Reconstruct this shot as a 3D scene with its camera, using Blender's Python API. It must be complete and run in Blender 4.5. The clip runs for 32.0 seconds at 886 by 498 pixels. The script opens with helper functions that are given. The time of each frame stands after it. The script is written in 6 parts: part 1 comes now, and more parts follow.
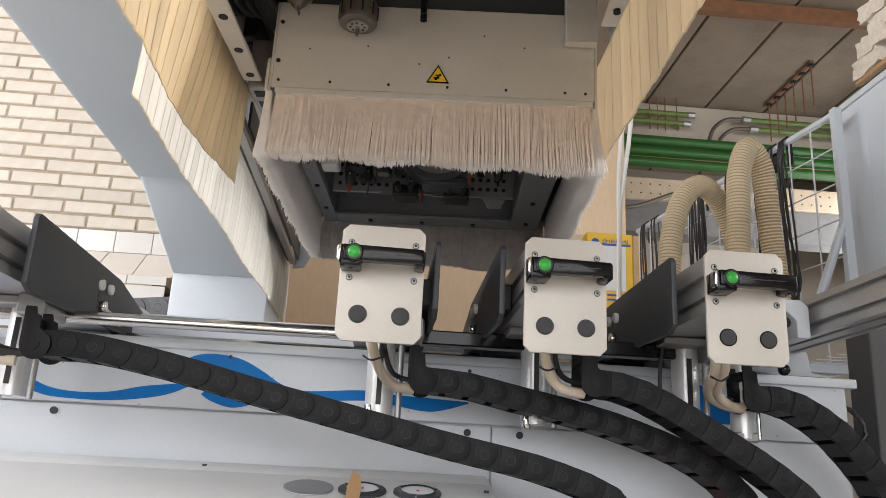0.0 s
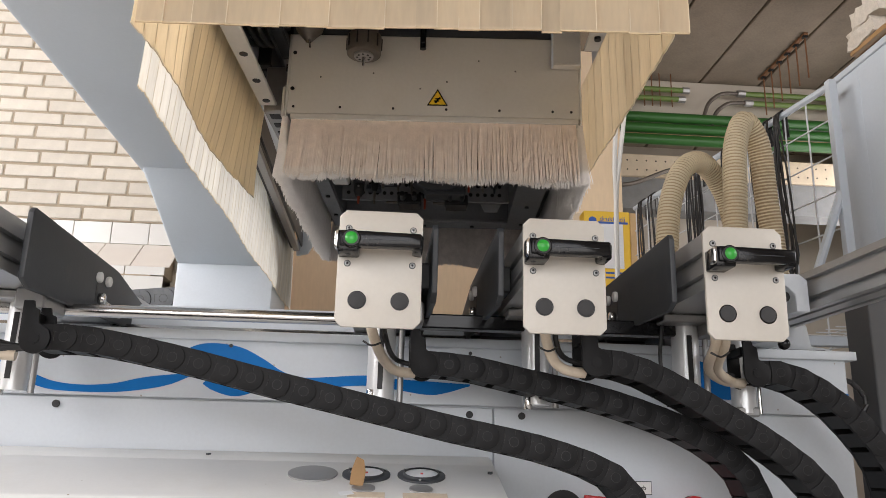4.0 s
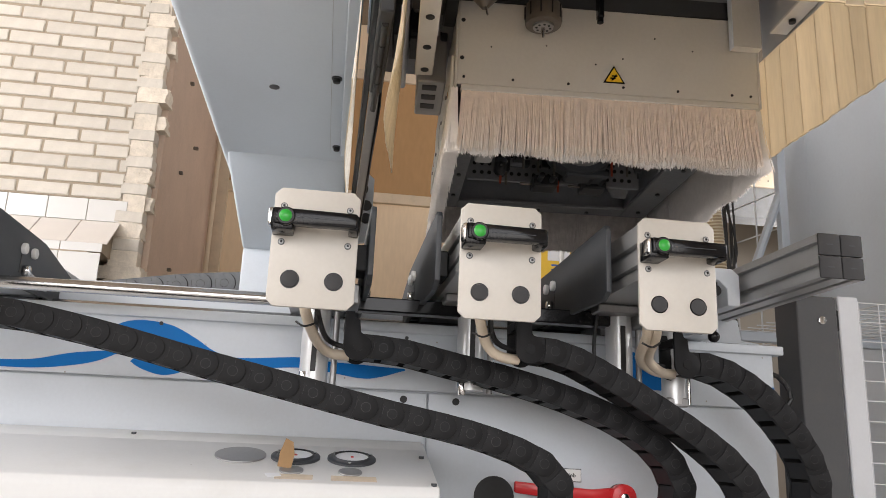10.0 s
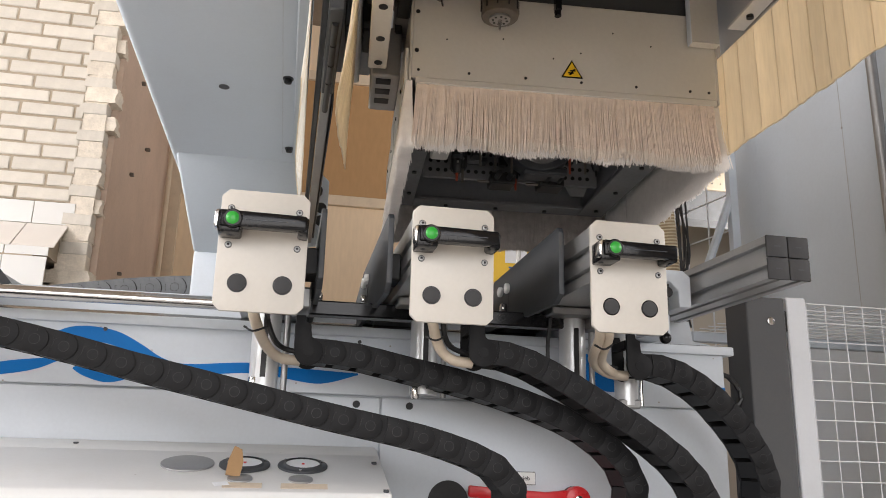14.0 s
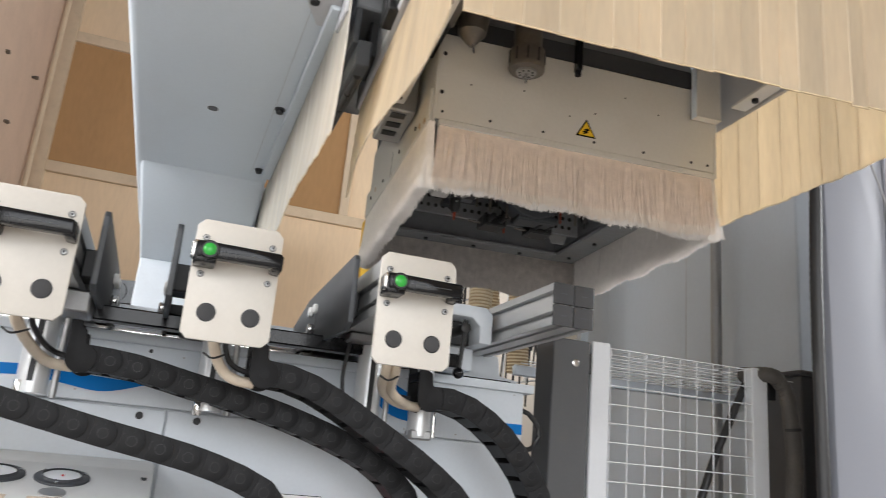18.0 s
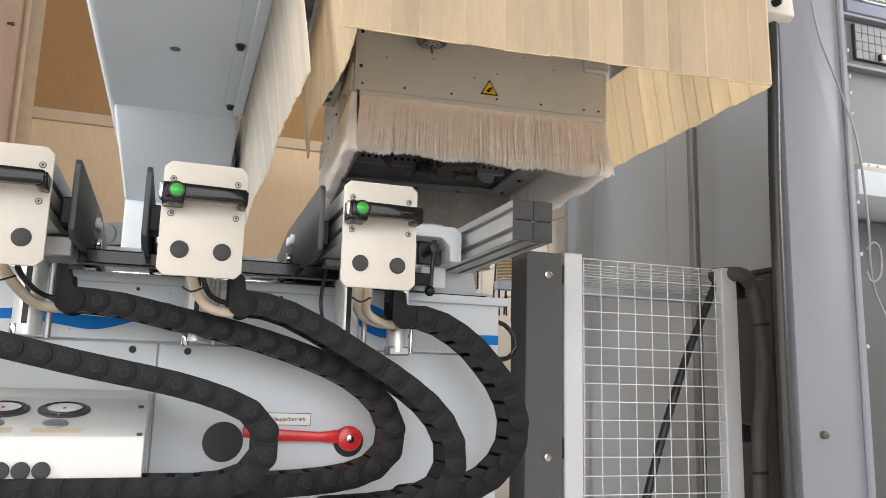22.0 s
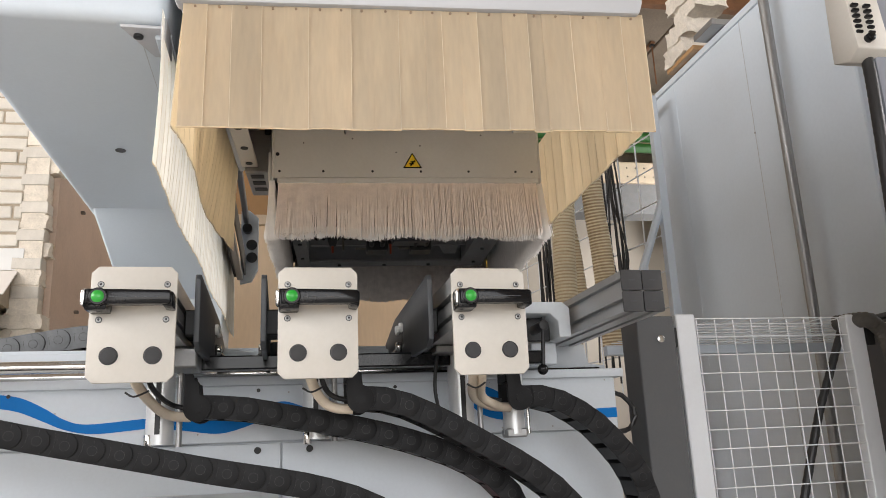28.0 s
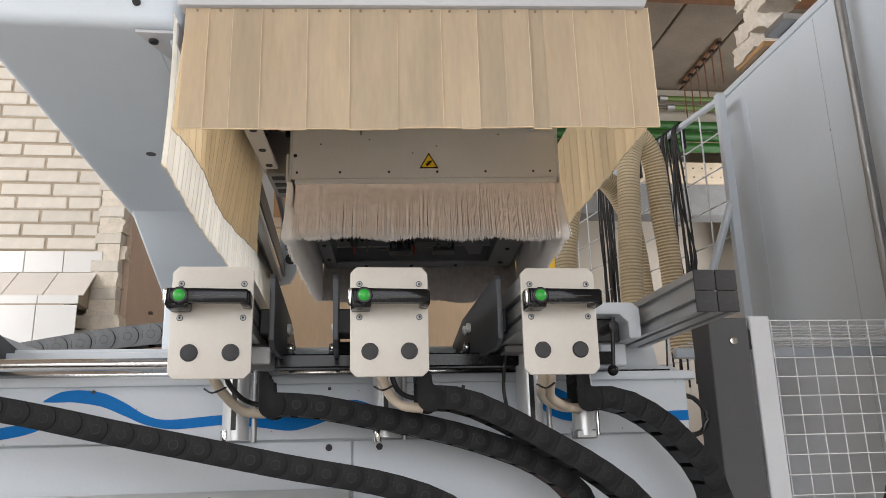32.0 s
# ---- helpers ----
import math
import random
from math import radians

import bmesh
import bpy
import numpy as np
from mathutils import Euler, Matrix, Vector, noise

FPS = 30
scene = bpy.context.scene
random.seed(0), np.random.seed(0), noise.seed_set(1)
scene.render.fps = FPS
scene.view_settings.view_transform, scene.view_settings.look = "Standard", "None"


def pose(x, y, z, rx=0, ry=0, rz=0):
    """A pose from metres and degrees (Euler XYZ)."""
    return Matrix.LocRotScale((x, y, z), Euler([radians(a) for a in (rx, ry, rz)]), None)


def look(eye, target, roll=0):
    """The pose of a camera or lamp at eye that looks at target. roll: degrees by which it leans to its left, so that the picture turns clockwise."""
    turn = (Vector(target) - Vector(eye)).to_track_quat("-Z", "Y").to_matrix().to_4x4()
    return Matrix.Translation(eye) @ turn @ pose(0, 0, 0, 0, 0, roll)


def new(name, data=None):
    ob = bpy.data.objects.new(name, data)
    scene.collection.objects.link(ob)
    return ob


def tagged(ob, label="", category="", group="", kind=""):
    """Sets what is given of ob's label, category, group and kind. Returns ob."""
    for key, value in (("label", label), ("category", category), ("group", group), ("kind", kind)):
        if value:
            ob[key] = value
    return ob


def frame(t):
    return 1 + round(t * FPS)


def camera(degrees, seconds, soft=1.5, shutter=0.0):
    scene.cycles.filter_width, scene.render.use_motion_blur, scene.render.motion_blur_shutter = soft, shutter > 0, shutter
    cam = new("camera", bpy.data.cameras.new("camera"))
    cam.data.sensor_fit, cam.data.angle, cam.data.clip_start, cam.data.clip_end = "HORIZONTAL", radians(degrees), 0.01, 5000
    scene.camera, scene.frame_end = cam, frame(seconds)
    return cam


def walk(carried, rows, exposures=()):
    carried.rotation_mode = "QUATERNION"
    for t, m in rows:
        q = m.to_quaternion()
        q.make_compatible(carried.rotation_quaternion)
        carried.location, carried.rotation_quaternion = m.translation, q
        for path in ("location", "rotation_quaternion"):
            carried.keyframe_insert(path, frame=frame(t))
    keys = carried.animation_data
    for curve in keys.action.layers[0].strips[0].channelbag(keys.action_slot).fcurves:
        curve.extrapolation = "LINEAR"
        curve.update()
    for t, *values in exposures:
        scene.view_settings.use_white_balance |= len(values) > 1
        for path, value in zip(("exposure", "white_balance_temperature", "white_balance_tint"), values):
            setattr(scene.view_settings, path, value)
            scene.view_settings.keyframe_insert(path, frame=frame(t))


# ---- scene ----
cam = camera(58.8, 32.0, soft=0.55, shutter=0.4)
PATH = [
    (0, (-0.18, 0.24, 0.795), (-0.053, 2.156, 1.355), 2.9),
    (0.5, (-0.182, 0.238, 0.798), (-0.058, 2.154, 1.359), 2.6),
    (1, (-0.182, 0.239, 0.799), (-0.06, 2.162, 1.336), 2.4),
    (1.5, (-0.183, 0.239, 0.799), (-0.061, 2.165, 1.325), 2.2),
    (2, (-0.182, 0.241, 0.802), (-0.064, 2.169, 1.321), 1.8),
    (2.5, (-0.183, 0.241, 0.802), (-0.059, 2.169, 1.318), 1.7),
    (4.5, (-0.177, 0.245, 0.798), (-0.04, 2.172, 1.314), 1.3),
    (5, (-0.172, 0.248, 0.799), (-0.033, 2.175, 1.317), 1.4),
    (5.5, (-0.171, 0.25, 0.797), (-0.017, 2.175, 1.319), 1.9),
    (6, (-0.164, 0.25, 0.795), (0.04, 2.168, 1.327), 2.1),
    (6.5, (-0.163, 0.251, 0.796), (0.067, 2.165, 1.331), 2.2),
    (7, (-0.16, 0.253, 0.794), (0.078, 2.165, 1.329), 2.2),
    (7.5, (-0.16, 0.252, 0.795), (0.081, 2.164, 1.328), 2.2),
    (8, (-0.16, 0.252, 0.795), (0.085, 2.166, 1.319), 2.2),
    (8.5, (-0.158, 0.254, 0.794), (0.089, 2.173, 1.298), 2.1),
    (9, (-0.158, 0.253, 0.793), (0.094, 2.173, 1.294), 2.1),
    (9.5, (-0.157, 0.253, 0.794), (0.095, 2.174, 1.289), 2.2),
    (10, (-0.156, 0.253, 0.792), (0.106, 2.173, 1.285), 2.4),
    (10.5, (-0.153, 0.254, 0.793), (0.148, 2.168, 1.289), 2.0),
    (11, (-0.153, 0.255, 0.793), (0.16, 2.166, 1.294), 2.1),
    (11.5, (-0.152, 0.254, 0.794), (0.16, 2.165, 1.296), 2.0),
    (12, (-0.152, 0.253, 0.794), (0.161, 2.163, 1.297), 1.7),
    (12.5, (-0.151, 0.254, 0.795), (0.166, 2.163, 1.3), 1.5),
    (13, (-0.149, 0.255, 0.795), (0.177, 2.162, 1.301), 1.4),
    (13.5, (-0.147, 0.256, 0.797), (0.192, 2.161, 1.301), 1.2),
    (14, (-0.142, 0.265, 0.796), (0.222, 2.166, 1.299), 1.5),
    (14.5, (-0.14, 0.265, 0.794), (0.251, 2.16, 1.301), 1.7),
    (16.5, (-0.126, 0.259, 0.794), (0.328, 2.135, 1.317), 3.6),
    (17, (-0.079, 0.244, 0.794), (0.378, 2.12, 1.316), 5.8),
    (17.5, (-0.022, 0.232, 0.811), (0.438, 2.106, 1.337), 6.4),
    (18, (0.03, 0.215, 0.834), (0.642, 2.039, 1.378), 5.2),
    (18.5, (0.066, 0.185, 0.843), (0.727, 2.004, 1.348), 4.7),
    (19, (0.073, 0.146, 0.848), (0.757, 1.974, 1.283), 3.8),
    (19.5, (0.072, 0.137, 0.853), (0.76, 1.967, 1.273), 3.2),
    (20, (0.085, 0.13, 0.861), (0.754, 1.969, 1.275), 2.7),
    (20.5, (0.082, 0.116, 0.85), (0.733, 1.963, 1.259), 2.0),
    (21, (0.08, 0.119, 0.835), (0.721, 1.978, 1.199), 1.8),
    (21.5, (0.078, 0.124, 0.83), (0.71, 1.988, 1.18), 1.6),
    (22, (0.08, 0.126, 0.826), (0.709, 1.992, 1.174), 1.5),
    (22.5, (0.076, 0.124, 0.83), (0.719, 1.985, 1.18), 1.2),
    (23, (0.075, 0.121, 0.833), (0.703, 1.984, 1.196), 0.2),
    (23.5, (0.068, 0.119, 0.843), (0.68, 1.972, 1.279), -0.7),
    (24, (0.067, 0.119, 0.841), (0.662, 1.975, 1.287), -1.0),
    (24.5, (0.069, 0.121, 0.84), (0.647, 1.984, 1.284), -1.0),
    (26.5, (0.063, 0.121, 0.847), (0.562, 2.007, 1.288), -1.8),
    (27, (0.059, 0.122, 0.857), (0.529, 2.012, 1.312), -2.2),
    (27.5, (0.054, 0.122, 0.863), (0.467, 2.016, 1.354), -2.4),
    (28, (0.05, 0.123, 0.864), (0.448, 2.016, 1.369), -2.5),
    (28.5, (0.047, 0.12, 0.865), (0.405, 2.02, 1.377), -2.4),
    (29, (0.04, 0.122, 0.868), (0.355, 2.027, 1.388), -2.2),
    (29.5, (0.041, 0.122, 0.868), (0.337, 2.029, 1.393), -1.9),
    (30, (0.039, 0.122, 0.872), (0.323, 2.03, 1.401), -1.9),
    (30.5, (0.038, 0.123, 0.872), (0.304, 2.033, 1.402), -1.8),
    (31, (0.036, 0.12, 0.868), (0.289, 2.031, 1.399), -1.7),
    (31.5, (0.035, 0.12, 0.86), (0.28, 2.033, 1.39), -1.7),
    (32, (0.033, 0.12, 0.857), (0.279, 2.036, 1.375), -1.5),
]
EXPOSURES = [(0, -0.38, 6380, 9), (2, -0.42, 6400, 9), (5, -0.40, 6450, 10), (9, -0.30, 6450, 10), (13, -0.26, 6450, 10), (16.5, -0.14, 6330, 8), (18.3, -0.02, 6220, 7), (19.5, 0.02, 6400, 7), (22, 0.02, 6430, 7), (24.5, -0.04, 6480, 7), (27, -0.17, 6420, 8), (28, -0.24, 6400, 8), (29.2, -0.41, 6350, 8), (30, -0.47, 6330, 8), (32, -0.46, 6300, 8)]
walk(cam, [(t, look(eye, target, roll)) for t, eye, target, roll in PATH], EXPOSURES)


# ---- world and light ----
world = bpy.data.worlds.new("world")
scene.world = world
world.use_nodes = True
wn = world.node_tree.nodes
sky = wn.new("ShaderNodeTexSky")
sky.sky_type = "NISHITA"
sky.sun_disc = False
sky.sun_elevation = radians(38)
sky.sun_rotation = radians(250)
wn["Background"].inputs["Strength"].default_value = 0.12
world.node_tree.links.new(sky.outputs["Color"], wn["Background"].inputs["Color"])
FLOOR = 0.2


def window_light(name, place, target, w, h, power, color):
    lamp = bpy.data.lights.new(name, "AREA")
    lamp.shape, lamp.size, lamp.size_y, lamp.energy, lamp.color = "RECTANGLE", w, h, power, color
    ob = new(name, lamp)
    ob.matrix_world = look(place, target)
    return ob


DAY = (1.0, 0.95, 0.935)
window_light("window_light_left", (-4.75, 0.0, 2.9), (0.0, 0.3, 1.9), 6.0, 2.2, 395, DAY)
window_light("window_light_behind", (-0.3, -4.6, 2.1), (0.4, 3.0, 1.8), 5.2, 3.0, 250, DAY)
window_light("window_light_right", (5.75, 0.5, 2.8), (1.0, 1.3, 1.5), 3.4, 2.0, 250, DAY)
window_light("window_light_back_hall", (4.6, 7.2, 2.9), (1.0, 7.4, 2.4), 3.0, 2.0, 85, DAY)
window_light("window_light_high_left", (-4.75, 3.75, 3.2), (-1.0, 4.0, 2.0), 1.2, 1.8, 55, DAY)

# ---- materials ----


def mat(name, color, rough=0.5, metal=0.0, vary=0.08, scale=9.0, fine=140.0, bump=0.0, dirt=0.0, dirt_color=(0.25, 0.2, 0.14), piece=0.0, spec=0.5, stretch=(1, 1, 1), specks=0.0):
    m = bpy.data.materials.new(name)
    m.use_nodes = True
    nt = m.node_tree
    n, l = nt.nodes, nt.links
    b = n["Principled BSDF"]
    b.inputs["Metallic"].default_value = metal
    b.inputs["Specular IOR Level"].default_value = spec
    tc = n.new("ShaderNodeTexCoord")
    mp = n.new("ShaderNodeMapping")
    mp.inputs["Scale"].default_value = stretch
    l.new(tc.outputs["Object"], mp.inputs["Vector"])
    big = n.new("ShaderNodeTexNoise")
    big.inputs["Scale"].default_value, big.inputs["Detail"].default_value = scale, 6
    small = n.new("ShaderNodeTexNoise")
    small.inputs["Scale"].default_value, small.inputs["Detail"].default_value = fine, 4
    l.new(mp.outputs["Vector"], big.inputs["Vector"])
    l.new(mp.outputs["Vector"], small.inputs["Vector"])
    add = n.new("ShaderNodeMath")
    add.operation = "MULTIPLY_ADD"
    add.inputs[1].default_value = 0.6
    l.new(small.outputs["Fac"], add.inputs[0])
    l.new(big.outputs["Fac"], add.inputs[2])
    ramp = n.new("ShaderNodeMapRange")
    ramp.inputs["From Min"].default_value, ramp.inputs["From Max"].default_value = 0.45, 1.15
    ramp.inputs["To Min"].default_value, ramp.inputs["To Max"].default_value = 1 - vary, 1 + vary
    l.new(add.outputs[0], ramp.inputs["Value"])
    val = ramp.outputs["Result"]
    if piece:
        info = n.new("ShaderNodeObjectInfo")
        pr = n.new("ShaderNodeMapRange")
        pr.inputs["To Min"].default_value, pr.inputs["To Max"].default_value = 1 - piece, 1 + piece
        l.new(info.outputs["Random"], pr.inputs["Value"])
        mu = n.new("ShaderNodeMath")
        mu.operation = "MULTIPLY"
        l.new(val, mu.inputs[0])
        l.new(pr.outputs["Result"], mu.inputs[1])
        val = mu.outputs[0]
    hue = n.new("ShaderNodeHueSaturation")
    hue.inputs["Color"].default_value = (*color, 1)
    l.new(val, hue.inputs["Value"])
    out = hue.outputs["Color"]
    if dirt:
        spots = n.new("ShaderNodeTexNoise")
        spots.inputs["Scale"].default_value, spots.inputs["Detail"].default_value, spots.inputs["Roughness"].default_value = scale * 1.7, 8, 0.65
        l.new(mp.outputs["Vector"], spots.inputs["Vector"])
        dr = n.new("ShaderNodeMapRange")
        dr.inputs["From Min"].default_value, dr.inputs["From Max"].default_value = 0.52, 0.78
        dr.inputs["To Max"].default_value = dirt
        l.new(spots.outputs["Fac"], dr.inputs["Value"])
        mix = n.new("ShaderNodeMix")
        mix.data_type = "RGBA"
        mix.inputs["B"].default_value = (*dirt_color, 1)
        l.new(dr.outputs["Result"], mix.inputs["Factor"])
        l.new(out, mix.inputs["A"])
        out = mix.outputs["Result"]
    if specks:
        cell = n.new("ShaderNodeTexVoronoi")
        cell.inputs["Scale"].default_value = 42
        l.new(tc.outputs["Object"], cell.inputs["Vector"])
        dot = n.new("ShaderNodeMapRange")
        dot.inputs["From Min"].default_value, dot.inputs["From Max"].default_value = 0.10, 0.05
        dot.inputs["To Max"].default_value = specks
        l.new(cell.outputs["Distance"], dot.inputs["Value"])
        few = n.new("ShaderNodeMath")
        few.operation = "GREATER_THAN"
        few.inputs[1].default_value = 0.84
        l.new(cell.outputs["Color"], few.inputs[0])
        both = n.new("ShaderNodeMath")
        both.operation = "MULTIPLY"
        l.new(dot.outputs["Result"], both.inputs[0])
        l.new(few.outputs[0], both.inputs[1])
        spot = n.new("ShaderNodeMix")
        spot.data_type = "RGBA"
        spot.inputs["B"].default_value = (0.20, 0.15, 0.10, 1)
        l.new(both.outputs[0], spot.inputs["Factor"])
        l.new(out, spot.inputs["A"])
        out = spot.outputs["Result"]
    l.new(out, b.inputs["Base Color"])
    rr = n.new("ShaderNodeMapRange")
    rr.inputs["To Min"].default_value, rr.inputs["To Max"].default_value = max(0.03, rough - 0.1), min(1, rough + 0.1)
    l.new(big.outputs["Fac"], rr.inputs["Value"])
    l.new(rr.outputs["Result"], b.inputs["Roughness"])
    if bump:
        bp = n.new("ShaderNodeBump")
        bp.inputs["Strength"].default_value, bp.inputs["Distance"].default_value = bump, 0.01
        l.new(add.outputs[0], bp.inputs["Height"])
        l.new(bp.outputs["Normal"], b.inputs["Normal"])
    return m


def thin_plastic(name, color, through_share, rough=0.35, piece=0.12, stain=(0.55, 0.3, 0.08)):
    """Translucent sheet plastic: gloss over diffuse and transmitted light."""
    m = mat(name, color, rough, vary=0.11, scale=26, fine=160, piece=piece, dirt=0.3, dirt_color=stain, bump=0.04, stretch=(1, 1, 0.16))
    n, l = m.node_tree.nodes, m.node_tree.links
    b = n["Principled BSDF"]
    tr = n.new("ShaderNodeBsdfTranslucent")
    l.new(b.inputs["Base Color"].links[0].from_socket, tr.inputs["Color"])
    mx = n.new("ShaderNodeMixShader")
    mx.inputs[0].default_value = through_share
    l.new(b.outputs[0], mx.inputs[1])
    l.new(tr.outputs[0], mx.inputs[2])
    l.new(mx.outputs[0], n["Material Output"].inputs["Surface"])
    return m


def glass(name, color=(0.9, 0.93, 0.95), rough=0.05):
    m = mat(name, color, rough, vary=0.02)
    b = m.node_tree.nodes["Principled BSDF"]
    b.inputs["Transmission Weight"].default_value = 0.9
    b.inputs["IOR"].default_value = 1.3
    return m


M_BED = mat("bed_paint", (0.57, 0.61, 0.655), 0.42, vary=0.05, scale=3, dirt=0.14, dirt_color=(0.42, 0.38, 0.3), specks=0.7)
M_BLUE = mat("stripe_blue", (0.0, 0.150, 0.47), 0.5, vary=0.06, spec=0.2)
M_ARM_LOW = mat("arm_paint_scuffed", (0.64, 0.69, 0.745), 0.4, vary=0.05, scale=4, dirt=0.14, dirt_color=(0.3, 0.3, 0.3))
M_ARM = mat("arm_paint", (0.61, 0.67, 0.73), 0.45, vary=0.035, scale=2.5, dirt=0.05)
M_HEAD = mat("head_sheet", (0.65, 0.635, 0.60), 0.5, metal=0.1, vary=0.06, scale=5, dirt=0.12, dirt_color=(0.45, 0.38, 0.29), bump=0.01)
M_HOOD = mat("hood_paint", (0.48, 0.485, 0.505), 0.4, vary=0.03)
M_STRIP = thin_plastic("aged_strip", (0.77, 0.67, 0.515), 0.62, piece=0.07, stain=(0.64, 0.50, 0.33))
M_STRIP_PALE = thin_plastic("pale_strip", (0.91, 0.895, 0.855), 0.75, piece=0.05, stain=(0.76, 0.68, 0.52))
M_BRISTLE = mat("bristle", (0.95, 0.85, 0.77), 0.7, vary=0.12, scale=60, fine=400)
M_BRISTLE_TIP = mat("bristle_tip", (0.94, 0.91, 0.885), 0.7, vary=0.08, scale=60, fine=400)
M_RIVET = mat("rusty_rivet", (0.34, 0.24, 0.16), 0.7, vary=0.2, scale=60)
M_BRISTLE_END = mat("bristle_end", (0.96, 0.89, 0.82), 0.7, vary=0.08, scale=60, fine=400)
M_BRISTLE_GREY = mat("bristle_dusty", (0.62, 0.58, 0.55), 0.8, vary=0.25, scale=60, fine=400)
M_PLATE = mat("cream_paint", (0.575, 0.545, 0.495), 0.45, vary=0.05, scale=4, dirt=0.16, dirt_color=(0.42, 0.35, 0.26))
M_BLACK = mat("black_plastic", (0.007, 0.007, 0.008), 0.16, vary=0.15, spec=0.28)
M_DARK = mat("dark_sheet", (0.042, 0.046, 0.052), 0.5, vary=0.12, dirt=0.15, dirt_color=(0.12, 0.115, 0.11))
M_CHAIN = mat("chain_plastic", (0.0105, 0.0106, 0.0116), 0.5, vary=0.25, scale=20, dirt=0.10, dirt_color=(0.028, 0.027, 0.026), spec=0.18)
M_RUBBER = mat("plug_rubber", (0.04, 0.04, 0.042), 0.75, vary=0.15)
M_GREEN = mat("button_green", (0.03, 0.34, 0.04), 0.3, vary=0.05)
M_ALU = mat("anodised_profile", (0.50, 0.505, 0.51), 0.35, metal=0.55, vary=0.06, stretch=(1, 0.05, 1), fine=300)
M_SLOT = mat("profile_slot", (0.10, 0.10, 0.105), 0.5, metal=0.6)
M_STEEL = mat("bright_steel", (0.62, 0.61, 0.60), 0.18, metal=1.0, vary=0.06)
M_GREYSTEEL = mat("grey_steel", (0.36, 0.36, 0.36), 0.4, metal=0.7, vary=0.1)
M_BRONZE = mat("dusty_steel", (0.145, 0.128, 0.11), 0.45, metal=0.5, vary=0.25)
M_YELLOW = mat("sign_yellow", (0.85, 0.55, 0.02), 0.45, vary=0.04)
M_RED = mat("lever_red", (0.62, 0.025, 0.03), 0.28, vary=0.06)
M_WHITE = mat("white_plastic", (0.74, 0.74, 0.72), 0.4, vary=0.04)
M_WHITEPAINT = mat("white_paint", (0.70, 0.72, 0.75), 0.45, vary=0.03, dirt=0.06)
M_POST = mat("post_grey", (0.088, 0.09, 0.094), 0.5, vary=0.08, dirt=0.08)
M_CABINET = mat("cabinet_grey", (0.66, 0.725, 0.80), 0.5, vary=0.04, scale=1.5, fine=60, dirt=0.05)
M_COLUMN = mat("column_paint", (0.25, 0.262, 0.30), 0.45, vary=0.03, scale=2)
M_HOSE = mat("suction_hose", (0.70, 0.60, 0.42), 0.5, vary=0.12, scale=8, dirt=0.3, dirt_color=(0.45, 0.33, 0.18))
M_BEIGEHOSE = mat("vacuum_tube", (0.62, 0.53, 0.42), 0.4, vary=0.1, dirt=0.1)
M_CABLE = mat("cable_black", (0.018, 0.018, 0.019), 0.45, vary=0.1)
M_CABLEGREY = mat("cable_grey", (0.30, 0.30, 0.31), 0.5, vary=0.05)
M_BRICK = mat("pale_brick", (0.66, 0.615, 0.545), 0.85, vary=0.10, scale=14, fine=160, bump=0.35, piece=0.06, dirt=0.10, dirt_color=(0.46, 0.38, 0.28))
M_BROKEN = mat("broken_brick", (0.74, 0.67, 0.57), 0.95, vary=0.18, scale=22, fine=120, bump=0.6, piece=0.1)
M_MORTAR = mat("mortar", (0.40, 0.335, 0.25), 0.95, vary=0.15, scale=20, bump=0.5)
M_TILE = mat("white_tile", (0.77, 0.765, 0.745), 0.15, vary=0.02, piece=0.03)
M_TILE_PINKLIT = mat("pink_lit_tile", (0.76, 0.71, 0.655), 0.2, vary=0.03, piece=0.03)
M_PLASTER = mat("old_plaster", (0.60, 0.465, 0.375), 0.9, vary=0.10, scale=3, fine=50, bump=0.3, dirt=0.2, dirt_color=(0.32, 0.23, 0.165))
M_WOODWALL = mat("pale_plywood", (0.80, 0.64, 0.45), 0.6, vary=0.10, scale=2.5, fine=40, stretch=(1, 1, 0.2), bump=0.05)
M_WOODDARK = mat("varnished_board", (0.45, 0.275, 0.135), 0.22, vary=0.12, scale=2, fine=30, stretch=(1, 1, 0.3))
M_TRIM = mat("pale_trim", (0.66, 0.55, 0.41), 0.6, vary=0.08, dirt=0.2)
M_CONCRETE = mat("ceiling_concrete", (0.25, 0.205, 0.16), 0.95, vary=0.24, scale=3, fine=70, bump=0.4)
M_WALLPAINT = mat("hall_plaster", (0.55, 0.50, 0.43), 0.9, vary=0.05, scale=2, bump=0.1)
M_FLOOR = mat("hall_floor", (0.46, 0.44, 0.41), 0.6, vary=0.15, scale=2, bump=0.1)
M_PIPE_GREEN = mat("pipe_green", (0.025, 0.115, 0.02), 0.4, vary=0.1)
M_PIPE_OLIVE = mat("pipe_olive", (0.13, 0.20, 0.05), 0.4, vary=0.1)
M_BOXYELLOW = mat("carton_yellow", (0.80, 0.52, 0.05), 0.6, vary=0.06)
M_PAPER = mat("paper", (0.75, 0.77, 0.80), 0.8, vary=0.03)
M_CARTON = mat("cardboard", (0.55, 0.38, 0.2), 0.85, vary=0.1)
M_INSIDE = mat("machine_grey_dark", (0.20, 0.208, 0.22), 0.5, vary=0.14, dirt=0.2)
M_CHARCOAL = mat("tool_black", (0.025, 0.025, 0.026), 0.45, metal=0.4, vary=0.2)
M_TOOLRED = mat("tool_red", (0.34, 0.05, 0.02), 0.5)
